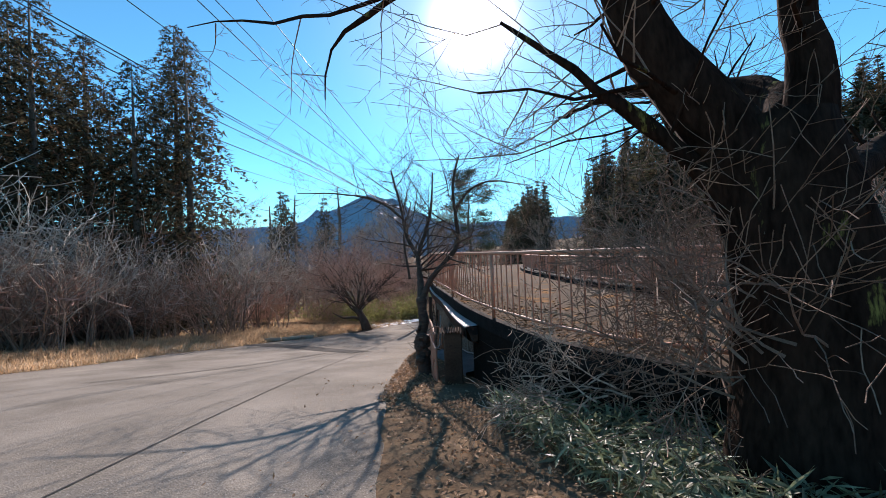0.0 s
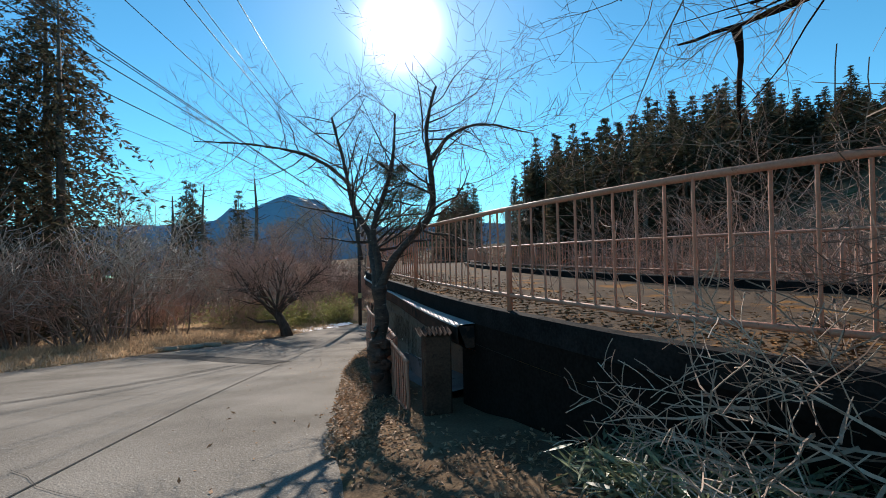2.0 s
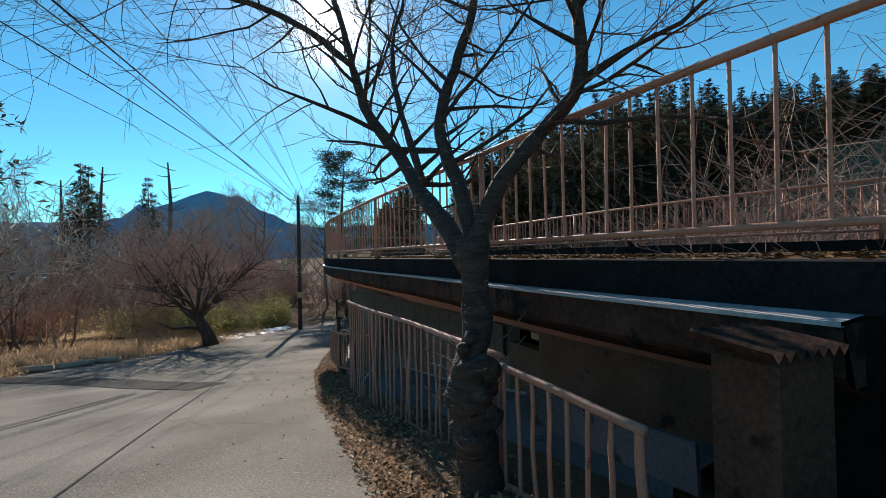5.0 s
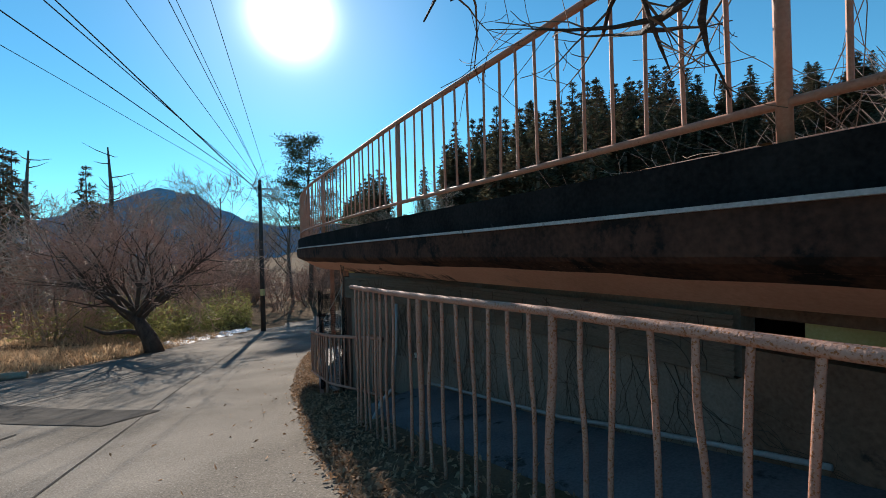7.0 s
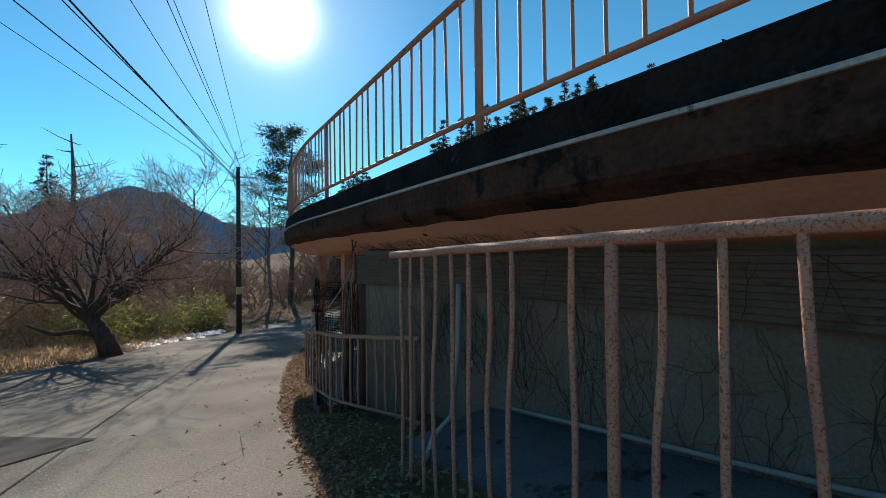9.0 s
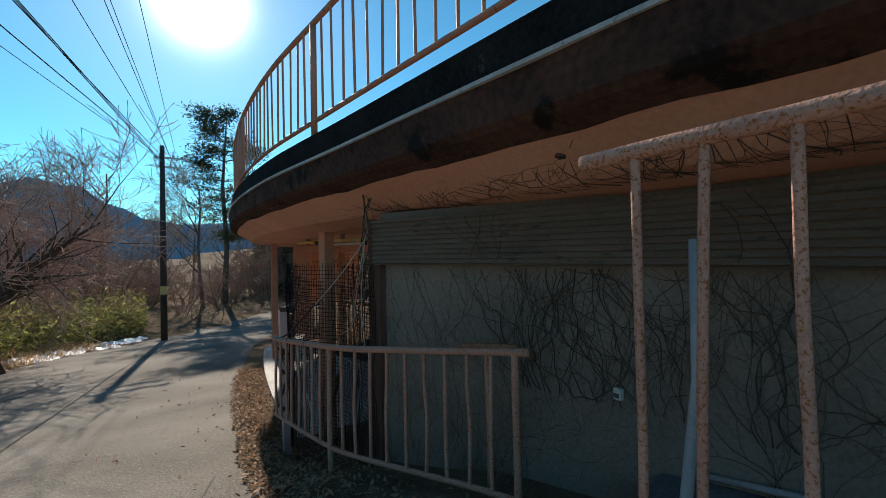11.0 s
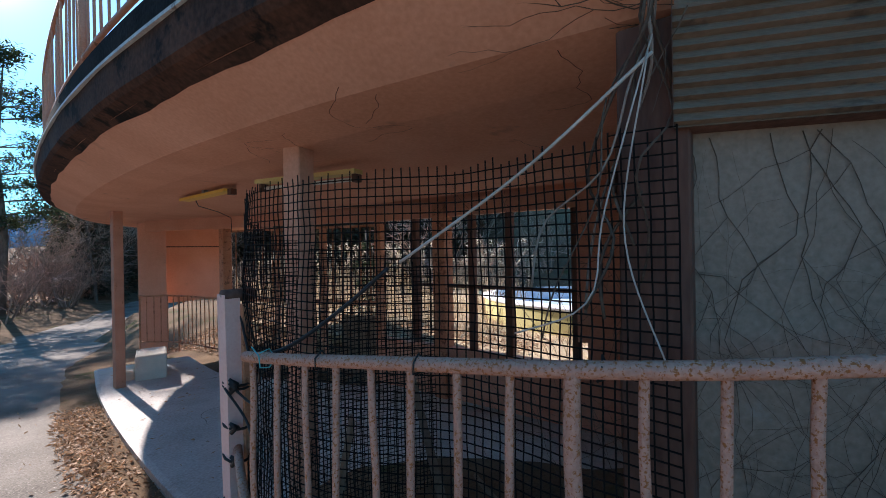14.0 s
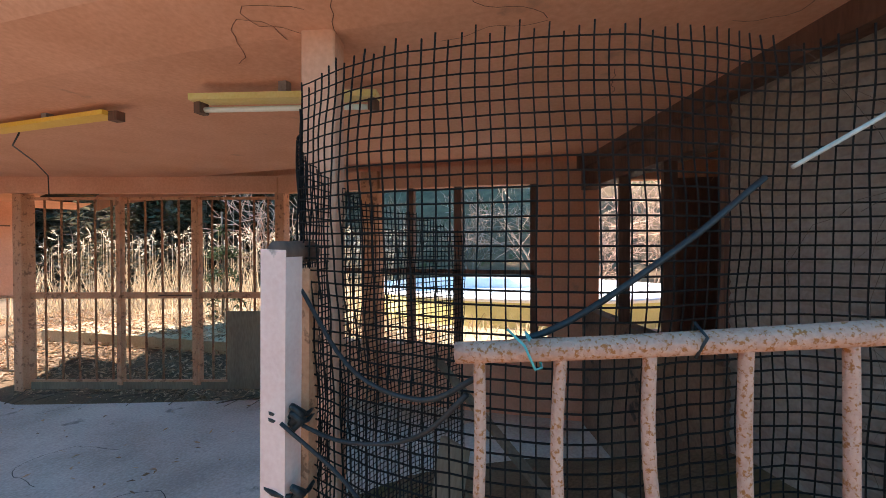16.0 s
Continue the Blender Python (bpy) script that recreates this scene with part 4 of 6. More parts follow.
def conifer(seed, height, width, mat, name="cedar_tree", label="", droop=0.35, bare=0.12, dense=11, size=1.0, layers=2, taper=0.95):
    rng = random.Random(seed)
    root = thing(name, label, "tree")
    part("trunk", Mesh().tube([(0, 0, -0.5), (0.05, 0, height * 0.5), (0, 0, height * 0.98)], [height * 0.016, height * 0.010, 0.02], 7), M["bark"], root, smooth=True)
    m = Mesh()
    rows = int(height * 2.0)
    for i in range(rows):
        z = height * (bare + (1 - bare) * i / rows)
        f = 1 - (z / height - bare) / (1 - bare)
        reach = width * (0.02 + 0.98 * f ** taper) * rng.uniform(0.6, 1.2)
        a0 = rng.uniform(0, 6.28)
        for b in range(6):
            if rng.random() < 0.24:
                continue
            a = a0 + b * 1.047 + rng.uniform(-0.25, 0.25)
            r = reach * rng.uniform(0.7, 1.1)
            out = Vector((math.cos(a), math.sin(a), 0))
            for s in range(dense):
                t = (s + rng.random()) / dense
                q = out * (r * (0.12 + 0.88 * t)) + Vector((0, 0, z - droop * r * t * t + rng.uniform(-0.1, 0.15)))
                for w in range(layers):
                    dd = (out * rng.uniform(0.3, 1) + Vector((rng.gauss(0, 0.6), rng.gauss(0, 0.6), rng.gauss(-0.15, 0.45)))).normalized()
                    u = Vector((rng.gauss(0, 0.5), rng.gauss(0, 0.5), 1)).normalized()
                    m.leaf(q, dd, u, rng.uniform(0.40, 0.85) * size * (0.5 + 0.03 * height) * (0.4 + 0.6 * min(1, f * 3)), rng.uniform(0.16, 0.34) * size * (0.5 + 0.03 * height) * (0.4 + 0.6 * min(1, f * 3)))
    part("crown", m, mat, root)
    return root


def bare_shrub(seed, height, mat, name="bare_shrub", label="", stems=9, top=3, kids=4, spread=0.6, rad=0.042, fine=0.0115):
    rng = random.Random(seed)
    root = thing(name, label, "shrub")
    a, b = Mesh(), Mesh()
    for s in range(stems):
        an = rng.uniform(0, 6.28)
        grow(a, b, (0.25 * math.cos(an), 0.25 * math.sin(an), -0.05), (spread * math.cos(an), spread * math.sin(an), 1), height * rng.uniform(0.55, 0.8), rad * rng.uniform(0.7, 1.2), 1, top, rng, 0.28, 0.12, kids, 0.022, 0.6, fine)
    if a.v:
        tagged(part("stem", a, M["stem"], root, smooth=True), kind="stuff")
    tagged(part("crown", b, mat, root), kind="stuff")
    return root


def place(proto, spots, zfun=ground_z, scale=(0.8, 1.2), group=""):
    """The first spot takes the thing itself, the others copies."""
    for i, (x, y) in enumerate(spots):
        s = rnd(*scale)
        m = Matrix.Translation((x, y, zfun(x, y) - 0.05)) @ Matrix.Rotation(rnd(0, 6.28), 4, "Z")
        if i == 0:
            ob = proto
            ob.matrix_basis = m
        else:
            ob = copy_thing(proto, m)
        ob.scale = (s, s, s * rnd(0.92, 1.1))
        if group:
            tagged(ob, group=group)


def polar(az, dist, x=0.0, y=0.0):
    return x + dist * math.sin(radians(az)), y + dist * math.cos(radians(az))


# tall cedars beyond the left verge
ced = [conifer(s, h, w, M["needle"], label="tall dark cedar with ragged drooping branches", dense=17, size=0.62, layers=3, bare=0.05, taper=0.55, droop=0.5) for s, h, w in ((1, 23, 6.6), (2, 20, 6.0), (3, 24, 6.8))]
place(ced[0], [polar(-31, 41), polar(-43, 38), polar(-52, 36), polar(-60, 30), polar(-37, 49), polar(-48, 47)], scale=(0.92, 1.05), group="cedars beyond the verge")
place(ced[1], [polar(-35, 37), polar(-47, 36), polar(-56, 42), polar(-33, 46), polar(-30, 37)], scale=(0.92, 1.05), group="cedars beyond the verge")
place(ced[2], [polar(-39, 42), polar(-44.5, 44), polar(-66, 34), polar(-41, 50)], scale=(0.95, 1.05), group="cedars beyond the verge")
far_ced = conifer(4, 12, 3.3, M["needle"], label="dark ragged conifer standing alone", bare=0.05, dense=14, size=0.8, taper=0.75)
place(far_ced, [(-23.5, 66), (-26.5, 72), (-21, 78)], scale=(1.3, 1.5))

# wooded hill behind the terrace: the crowns close up to a crest that climbs from the bend
def crest(az):
    """How high, in degrees over the terrace, the tree tops reach towards a bearing."""
    return float(np.interp(az, (9, 12, 15, 18, 24, 30, 36, 46, 58, 75, 90), (5.0, 8.5, 11.5, 13.0, 15.5, 17.3, 18.4, 19.0, 16.8, 15.5, 15.0)))


hc = [conifer(11 + q, 15, w, M["needle"], label="dark pointed conifer on the wooded hillside", bare=0.03, dense=d, size=0.85, name="hill_conifer") for q, (w, d) in enumerate(((2.6, 8), (2.9, 9), (2.3, 8), (3.2, 9)))]
used = [0] * len(hc)
for i in range(440):
    az = 10 + 78 * ((i + rnd(0, 1)) / 440) ** 1.4
    ds = rnd(38, 92) if az > 26 else rnd(60, 112)
    x, y = polar(az, ds, -1.0, 6.0)
    if left_edge(y) - 3.5 < x < right_edge(y) + 3.5 or (x < 17 and y < 34):
        continue
    z = ground_z(x, y)
    high = 1.4 + ds * math.tan(radians(crest(az))) * (rnd(0.82, 1.05) if i % 2 else rnd(0.40, 0.92)) - z
    if high < 3.5:
        continue
    high = min(high, 27.0)
    j = i % len(hc)
    m_ = Matrix.Translation((x, y, z - 0.1)) @ Matrix.Rotation(rnd(0, 6.28), 4, "Z")
    if used[j]:
        ob = copy_thing(hc[j], m_)
    else:
        ob = hc[j]
        ob.matrix_basis = m_
    used[j] = 1
    w = max(0.75, min(1.7, 1.35 * (high / 15) ** 0.6))
    ob.scale = (w, w, high / 15)
    tagged(ob, group="conifers on the hillside")

# red pine beyond the bend
pine = thing("red_pine", "tall red pine with flat tiers of needles", "tree", at=(3.3, 55, ground_z(3.3, 55) - 0.2))
rng = random.Random(21)
tr = Mesh().tube([(0, 0, -1), (0.3, 0, 5), (0.0, 0, 10), (0.4, 0, 16)], [0.26, 0.2, 0.15, 0.03], 8)
nd = Mesh()
for t in range(13):
    z = 5.5 + t * 0.85
    for b in range(4):
        a = rng.uniform(0, 6.28)
        r = (4.4 - 0.015 * (t - 3) ** 2 * 1.6) * rng.uniform(0.45, 1.1)
        o = Vector((math.cos(a), math.sin(a), 0.1))
        tr.tube([Vector((0.15, 0, z)), Vector((0.15, 0, z)) + o * r * 0.5 + Vector((0, 0, 0.15)), Vector((0.15, 0, z)) + o * r], [0.05, 0.03, 0.01], 4, cap=False)
        for s in range(210):
            q = Vector((0.15, 0, z + 0.1)) + o * (r * rng.uniform(0.45, 1.05)) + Vector((rng.gauss(0, 0.45), rng.gauss(0, 0.45), rng.gauss(0.08, 0.24)))
            nd.leaf(q, Vector((rng.gauss(0, 1), rng.gauss(0, 1), rng.gauss(0.3, 0.5))).normalized(), Vector((0, 0, 1)), rng.uniform(0.26, 0.56), 0.13)
part("trunk", tr, M["bark"], pine, smooth=True)
part("crown", nd, M["pine"], pine)

# brown thicket along the verge
sh = [bare_shrub(31 + i, h, m_, label=lb) for i, (h, m_, lb) in enumerate(((4.2, M["redtwig"], "tangled bare brown thicket shrub"), (3.4, M["redtwig"], "reddish bare twiggy shrub"), (5.0, M["browntwig"], "tall bare shrub with brown twigs")))]
spots = [[], [], []]
for i in range(72):
    y = rnd(12, 30)
    spots[i % 3].append((left_edge(y) - rnd(4.6, 16), y))
for i in range(110):
    y = rnd(38, 70)
    x = left_edge(y) - rnd(1.5, 30)
    if y > 46 or x < left_edge(y) - 12:
        spots[i % 3].append((x, y))
low_brush = [(left_edge(y) - d, y) for y, d in ((rnd(33, 47), rnd(2.0, 14)) for i in range(54))]
for i in range(40):
    y = rnd(40, 75)
    spots[i % 3].append((right_edge(y) + rnd(3, 22), y))
for i in range(30):
    spots[i % 3].append((rnd(14, 24), rnd(0, 34)))
behind = [(rnd(6.0, 8.5), 3.5 + 0.62 * i) for i in range(19)]
for j in range(3):
    place(sh[j], spots[j], scale=(0.55, 1.45), group="verge thicket")
low = bare_shrub(48, 2.0, M["redtwig"], name="low_brush", label="low tangled brown brush on the bank", kids=5, spread=1.0, rad=0.026, fine=0.0085)
place(low, low_brush, scale=(0.6, 1.25), group="low brush on the bank")

back_shrub = [bare_shrub(44 + i, 6.0, m_, label="tall bare brown shrub behind the terrace railing", kids=6, spread=0.75, rad=0.036, fine=0.0042) for i, m_ in enumerate((M["redtwig"], M["browntwig"]))]
for j in range(2):
    place(back_shrub[j], behind[j::2], scale=(0.85, 1.12), group="shrubs behind the terrace")

# taller saplings that stand out of the thicket
sap = bare_shrub(39, 6.5, M["paletwig"], name="bare_sapling", label="tall pale bare sapling rising from the thicket", stems=4, kids=6, spread=0.28, rad=0.05)
place(sap, [(left_edge(y) - d, y) for y, d in ((14, 4), (16.5, 6), (19, 3.6), (21, 7), (23, 4.5), (25.5, 6.5), (28, 5), (31, 7), (34, 5), (37, 4), (40, 6), (17.5, 10), (24, 11), (12, 5), (13, 8), (15, 3.5), (15.5, 9), (18, 5), (20, 9), (20.5, 4), (22, 6), (26.5, 4), (27, 9), (29.5, 6), (30, 4.5), (33, 9), (36, 7))], scale=(0.7, 1.35), group="saplings in the thicket")

# bare trees in the distance
bt = []
for i in range(2):
    rng = random.Random(51 + i)
    a, b = Mesh(), Mesh()
    grow(a, b, (0, 0, -0.2), (0, 0, 1), 9, 0.15, 0, 3, rng, 0.12, 0.12, 9, 0.02, 0.5, 0.013)
    root = thing("bare_tree", "tall thin bare tree among the thicket", "tree")
    part("trunk", a, M["bark"], root, smooth=True)
    tagged(part("crown", b, M["twig"], root), kind="stuff")
    bt.append(root)
place(bt[0], [(-9, 46), (-15, 52), (-4.5, 50), (-20, 40), (1.5, 52), (10, 62), (-30, 44), (-34, 60), (-12, 70), (-2, 74), (16, 70), (-22, 78)], scale=(0.8, 1.2), group="distant bare trees")
place(bt[1], [(-12, 58), (-6.5, 55), (-18, 62), (-1, 64), (-24, 50), (14, 56), (6, 74), (-28, 68), (-8, 80), (3, 82), (20, 60), (-36, 52)], scale=(0.8, 1.2), group="distant bare trees")

# dead snags by the slim cedar
snag = thing("dead_snag", "dead bare trunk with short broken branches", "tree")
rng = random.Random(57)
a = Mesh().tube([(0, 0, -0.3), (0.2, 0, 5), (-0.1, 0, 9), (0.3, 0, 12.5)], [0.28, 0.22, 0.16, 0.06], 7)
part("trunk", a, M["bark"], snag, smooth=True)
for i in range(22):
    z, an = rng.uniform(5, 12), rng.uniform(0, 6.28)
    l = rng.uniform(0.8, 2.4)
    o = Vector((math.cos(an), math.sin(an), rng.uniform(-0.1, 0.3)))
    part("branch", Mesh().tube([Vector((0.05, 0, z)), Vector((0.05, 0, z)) + o * l * 0.5, Vector((0.05, 0, z + 0.15)) + o * l], [0.05, 0.035, 0.012], 4, cap=False), M["bark"], snag)
place(snag, [(-21.3, 63), (-25.2, 64), (-15.5, 66)], scale=(1.15, 1.35))

# spreading plum tree at the road's far side
plum = thing("plum_tree", "wide bare plum tree with reddish twigs beside the road", "tree", at=(-5.9, 31.4, ground_z(-5.9, 31.4)))
rng = random.Random(61)
a, b = Mesh(), Mesh()
a.tube([(0.25, 0, -0.1), (0.05, 0, 0.6), (-0.25, 0, 1.2), (-0.4, 0.1, 1.7)], [0.38, 0.31, 0.25, 0.18], 10)
a.tube([(0.05, 0, 0.7), (-0.7, 0.1, 0.95), (-1.5, 0.2, 0.9), (-2.2, 0.2, 1.25)], [0.13, 0.10, 0.07, 0.03], 7)
for i in range(17):
    an = i * 2.4
    el = rng.uniform(0.35, 1.1)
    grow(a, b, (-0.35 + 0.1 * math.cos(an), 0.1 * math.sin(an), 1.5 + rng.uniform(-0.3, 0.3)), (math.cos(an), math.sin(an), el), rng.uniform(3.0, 4.6), 0.085, 1, 4, rng, 0.22, 0.10, 6, 0.016, 0.62, 0.0085)
part("trunk", a.rough(0.03, 4), M["plumbark"], plum, smooth=True)
tagged(part("crown", b, M["redtwig"], plum), kind="stuff")


# cherry tree that leans over the shoulder by the fence
def cherry_tree():
    x, y = -0.5, 9.25
    z = ground_z(x, y)
    root = thing("cherry_tree", "grey banded cherry tree with bare spreading limbs", "tree", at=(x, y, z))
    rng = random.Random(71)
    a, b = Mesh(), Mesh()
    top = 1.62 - z
    r = Vector((0.974, -0.225, 0))
    f = Vector((0.225, 0.974, 0))
    P = lambda s, d, h: r * s + f * d + Vector((0, 0, h - z))
    a.tube(spline([(0.05, 0, -0.2), (0.03, 0.01, 0.1), (-0.02, -0.01, 0.45), (-0.045, 0, 0.75), (0.03, 0.01, 1.05), (0.02, 0, top - 0.35), (0.0, 0, top - 0.05)], 0.06), [0.18 - 0.08 * min(1, i / 14) + 0.012 * math.sin(i * 0.9) + 0.03 * math.exp(-((i - 13) / 3) ** 2) for i in range(len(spline([(0.05, 0, -0.2), (0.03, 0.01, 0.1), (-0.02, -0.01, 0.45), (-0.045, 0, 0.75), (0.03, 0.01, 1.05), (0.02, 0, top - 0.35), (0.0, 0, top - 0.05)], 0.06)))], 20)
    limbs = [
        ([P(0, 0, 1.35), P(-0.14, 0.45, 1.72), P(-0.28, 0.9, 2.0), P(-0.44, 1.38, 2.4), P(-0.78, 1.61, 2.95), P(-1.0, 1.82, 3.8), P(-1.25, 1.9, 4.7)], 0.082),
        ([P(0, 0, 1.5), P(0.22, 0.05, 1.95), P(0.52, 0.1, 2.3), P(0.80, 0.1, 2.65), P(0.80, 0.1, 3.2), P(0.74, 0.15, 3.9), P(0.9, 0.2, 4.6)], 0.068),
        ([P(0.02, 0.02, 1.45), P(-0.05, 0.2, 1.95), P(-0.16, 0.4, 2.4), P(-0.02, 0.5, 2.9), P(0.14, 0.5, 3.4), P(0.2, 0.6, 4.3)], 0.06),
        ([P(-0.9, 1.7, 3.4), P(-1.5, 1.7, 3.85), P(-2.4, 1.6, 4.1), P(-3.8, 1.4, 4.2)], 0.035),
        ([P(0.78, 0.1, 3.4), P(1.1, 0.2, 3.8), P(1.6, 0.2, 3.95), P(2.4, 0.3, 3.8)], 0.03),
        ([P(-0.3, 0.2, 1.95), P(-0.5, 0.5, 2.9), P(-0.35, 0.7, 3.7)], 0.03),
    ]
    for pts, rad in limbs:
        pts = spline(pts, 0.12)
        n = len(pts)
        a.tube(pts, [rad * (1 - 0.75 * i / n) for i in range(n)], 9)
        for i in range(n // 4, n, 1):
            d = (pts[min(i + 1, n - 1)] - pts[i - 1]).normalized()
            k = d.orthogonal()
            k.rotate(Matrix.Rotation(rng.uniform(0, 6.28), 3, d))
            grow(a, b, pts[i], d * 0.6 + k, rng.uniform(0.7, 1.5), max(0.006, rad * (1 - 0.75 * i / n) * 0.42), 2, 4, rng, 0.25, 0.10, 5, 0.009, 0.6, 0.0021)
    part("trunk", a.rough(0.017, 11), M["cherry"], root, smooth=True)
    tagged(part("crown", b, M["darktwig"], root), kind="stuff")
    # swollen burls where old shoots were cut
    for i in range(24):
        an, h = rng.uniform(0, 6.28), rng.uniform(0.30, 1.05)
        q = rng.uniform(0.05, 0.10) * (1.3 - 0.6 * h)
        c = Vector((math.cos(an) * 0.10, math.sin(an) * 0.10, h))
        o = Vector((math.cos(an), math.sin(an), 0.35)).normalized()
        part("burl", Mesh().tube([c - o * 0.05] + [c + o * (q * 1.1 * math.sin(k * 0.39 - 0.3)) for k in range(5)], [q * 0.9, q, q * 1.08, q * 0.9, q * 0.55, q * 0.2], 10).rough(0.022, 16), M["cherry"], root, "knotted burl", smooth=True)
    # pruned spurs low on the trunk
    for i in range(14):
        an, h = rng.uniform(0, 6.28), rng.uniform(0.4, 1.0)
        s = Mesh()
        o = Vector((math.cos(an), math.sin(an), 0))
        s.tube([o * 0.09 + Vector((0, 0, h)), o * 0.22 + Vector((0, 0, h + 0.08)), o * 0.34 + Vector((0, 0, h + rng.uniform(0.1, 0.3)))], [0.007, 0.005, 0.002], 5)
        part("spur", s, M["bark"], root)


cherry_tree()


# great mossy tree at the start of the terrace
def great_tree():
    x, y = 2.25, 2.75
    z = ground_z(x, y)
    root = thing("great_tree", "huge old tree with mossy limbs above the terrace", "tree", at=(x, y, z))
    rng = random.Random(81)
    a, b = Mesh(), Mesh()
    a.tube(spline([(0.05, -0.05, -0.3), (0.0, 0, 0.3), (0.05, 0, 1.2), (-0.02, 0.05, 1.9), (-0.05, 0.05, 2.45)], 0.25), [0.60, 0.52, 0.47, 0.44, 0.43, 0.43, 0.43, 0.42, 0.41, 0.38, 0.34, 0.28, 0.2][:len(spline([(0.05, -0.05, -0.3), (0.0, 0, 0.3), (0.05, 0, 1.2), (-0.02, 0.05, 1.9), (-0.05, 0.05, 2.45)], 0.25))], 16)
    limbs = [
        ([(0.0, 0.05, 1.3), (-0.35, 0.12, 2.3), (-0.85, 0.2, 3.1), (-1.2, 0.3, 4.4), (-1.3, 0.5, 5.6)], 0.30),
        ([(-0.15, 0.1, 1.5), (-0.45, 0.12, 2.0), (-0.75, 0.15, 2.35), (-1.4, 0.2, 2.9), (-1.9, 0.3, 3.3)], 0.085),
        ([(0.1, 0.2, 2.4), (0.5, 0.9, 2.9), (0.3, 1.9, 3.3), (-0.1, 2.9, 3.55), (-0.4, 3.9, 3.6)], 0.14),
        ([(0.2, 0.0, 1.9), (0.9, 0.5, 2.2), (1.8, 1.2, 2.5), (3.0, 2.0, 2.9)], 0.14),
        ([(0.05, 0.05, 1.9), (0.2, 0.1, 2.7), (0.16, 0.15, 3.5), (0.28, 0.2, 5.2)], 0.17),
        ([(0.1, 0.3, 1.9), (0.4, 0.9, 2.4), (0.9, 2.0, 3.0), (1.3, 3.2, 3.5), (1.5, 4.5, 3.8), (1.1, 5.2, 3.85)], 0.12),
        ([(1.5, 4.5, 3.78), (1.68, 4.65, 3.4), (1.6, 4.6, 2.95), (1.74, 4.7, 2.4)], 0.05),
        ([(-1.2, 0.4, 4.2), (-2.2, 0.3, 3.6), (-3.0, 0.3, 3.35), (-4.0, 0.3, 3.3)], 0.035),
        ([(-2.4, 0.3, 3.5), (-3.0, 0.6, 3.3), (-3.2, 0.9, 2.9)], 0.025),
    ]
    for pts, rad in limbs:
        pts = spline(pts, 0.2)
        n = len(pts)
        a.tube(pts, [rad * (1 - 0.93 * i / n) for i in range(n)], 10)
        for i in range(n // 3, n, 3 if rad < 0.05 else 1):
            d = (pts[min(i + 1, n - 1)] - pts[i - 1]).normalized()
            k = d.orthogonal()
            k.rotate(Matrix.Rotation(rng.uniform(0, 6.28), 3, d))
            grow(a, b, pts[i], d * 0.6 + k, rng.uniform(0.8, 1.7) * (0.5 if rad < 0.05 else 1), max(0.006, min(0.022, rad * (1 - 0.93 * i / n) * 0.22)), 2, 4, rng, 0.28, 0.04, 4 if rad < 0.05 else 5, 0.010, 0.6)
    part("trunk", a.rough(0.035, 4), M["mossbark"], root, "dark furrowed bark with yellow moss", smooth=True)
    tagged(part("crown", b, M["browntwig"], root), kind="stuff")


great_tree()


# brushwood and hanging twigs in front of the terrace
def brushwood(name, at, seed, mat, n, length, label, aim, lift=0.1, rad=0.011, fine=0.0026):
    rng = random.Random(seed)
    root = thing(name, label, "branches", at=at)
    a, b = Mesh(), Mesh()
    for i in range(n):
        d = Vector(aim) + Vector((rng.gauss(0, 0.45), rng.gauss(0, 0.45), rng.gauss(0, 0.30)))
        grow(a, b, (rng.gauss(0, 0.12), rng.gauss(0, 0.12), rng.uniform(-0.05, 0.3)), d, length * rng.uniform(0.6, 1.1), rad, 1, 3, rng, 0.3, lift, 6, 0.017, 0.55, fine)
    if a.v:
        part("stem", a, M["bark"], root, smooth=True)
    tagged(part("crown", b, mat, root), kind="stuff")


for at, seed, n, length, aim in (((1.35, 4.45, 0.98), 91, 5, 0.95, (-0.75, 0.5, -0.02)), ((1.55, 4.0, 0.92), 92, 5, 1.1, (-0.8, 0.55, -0.04)), ((1.1, 4.6, 0.80), 90, 3, 0.8, (-0.6, 0.6, 0.1))):
    brushwood("cut_branches", at, seed, M["twig"], n, length, "pale dead branches drooping beside the retaining wall", aim, 0.0, 0.011, 0.0032)
brushwood("tangled_brush", (2.0, 2.9, 1.5), 93, M["darktwig"], 12, 1.5, "dense tangle of brown twigs around the great tree", (-0.5, 0.7, 0.35), 0.05)
brushwood("tangled_brush", (2.1, 2.6, 1.9), 94, M["darktwig"], 12, 1.4, "dense tangle of brown twigs around the great tree", (-0.6, 0.2, 0.6), 0.05)
brushwood("tangled_brush", (2.2, 3.3, 1.4), 95, M["darktwig"], 10, 1.5, "reddish tangle of twigs over the terrace edge", (0.1, 0.9, 0.25), 0.05)
brushwood("tangled_brush", (1.9, 3.9, 1.1), 96, M["darktwig"], 4, 1.2, "brown twigs crossing the terrace railing", (-0.2, 0.9, 0.25), 0.03)
brushwood("tangled_brush", (1.75, 2.7, 0.8), 97, M["darktwig"], 4, 1.0, "reddish twigs sprouting at the foot of the great tree", (-0.4, 0.3, 0.7), 0.05)
brushwood("tangled_brush", (1.75, 2.5, 1.7), 98, M["darktwig"], 7, 1.0, "brown twigs sprouting from the trunk", (-0.5, 0.1, 0.7), 0.05)


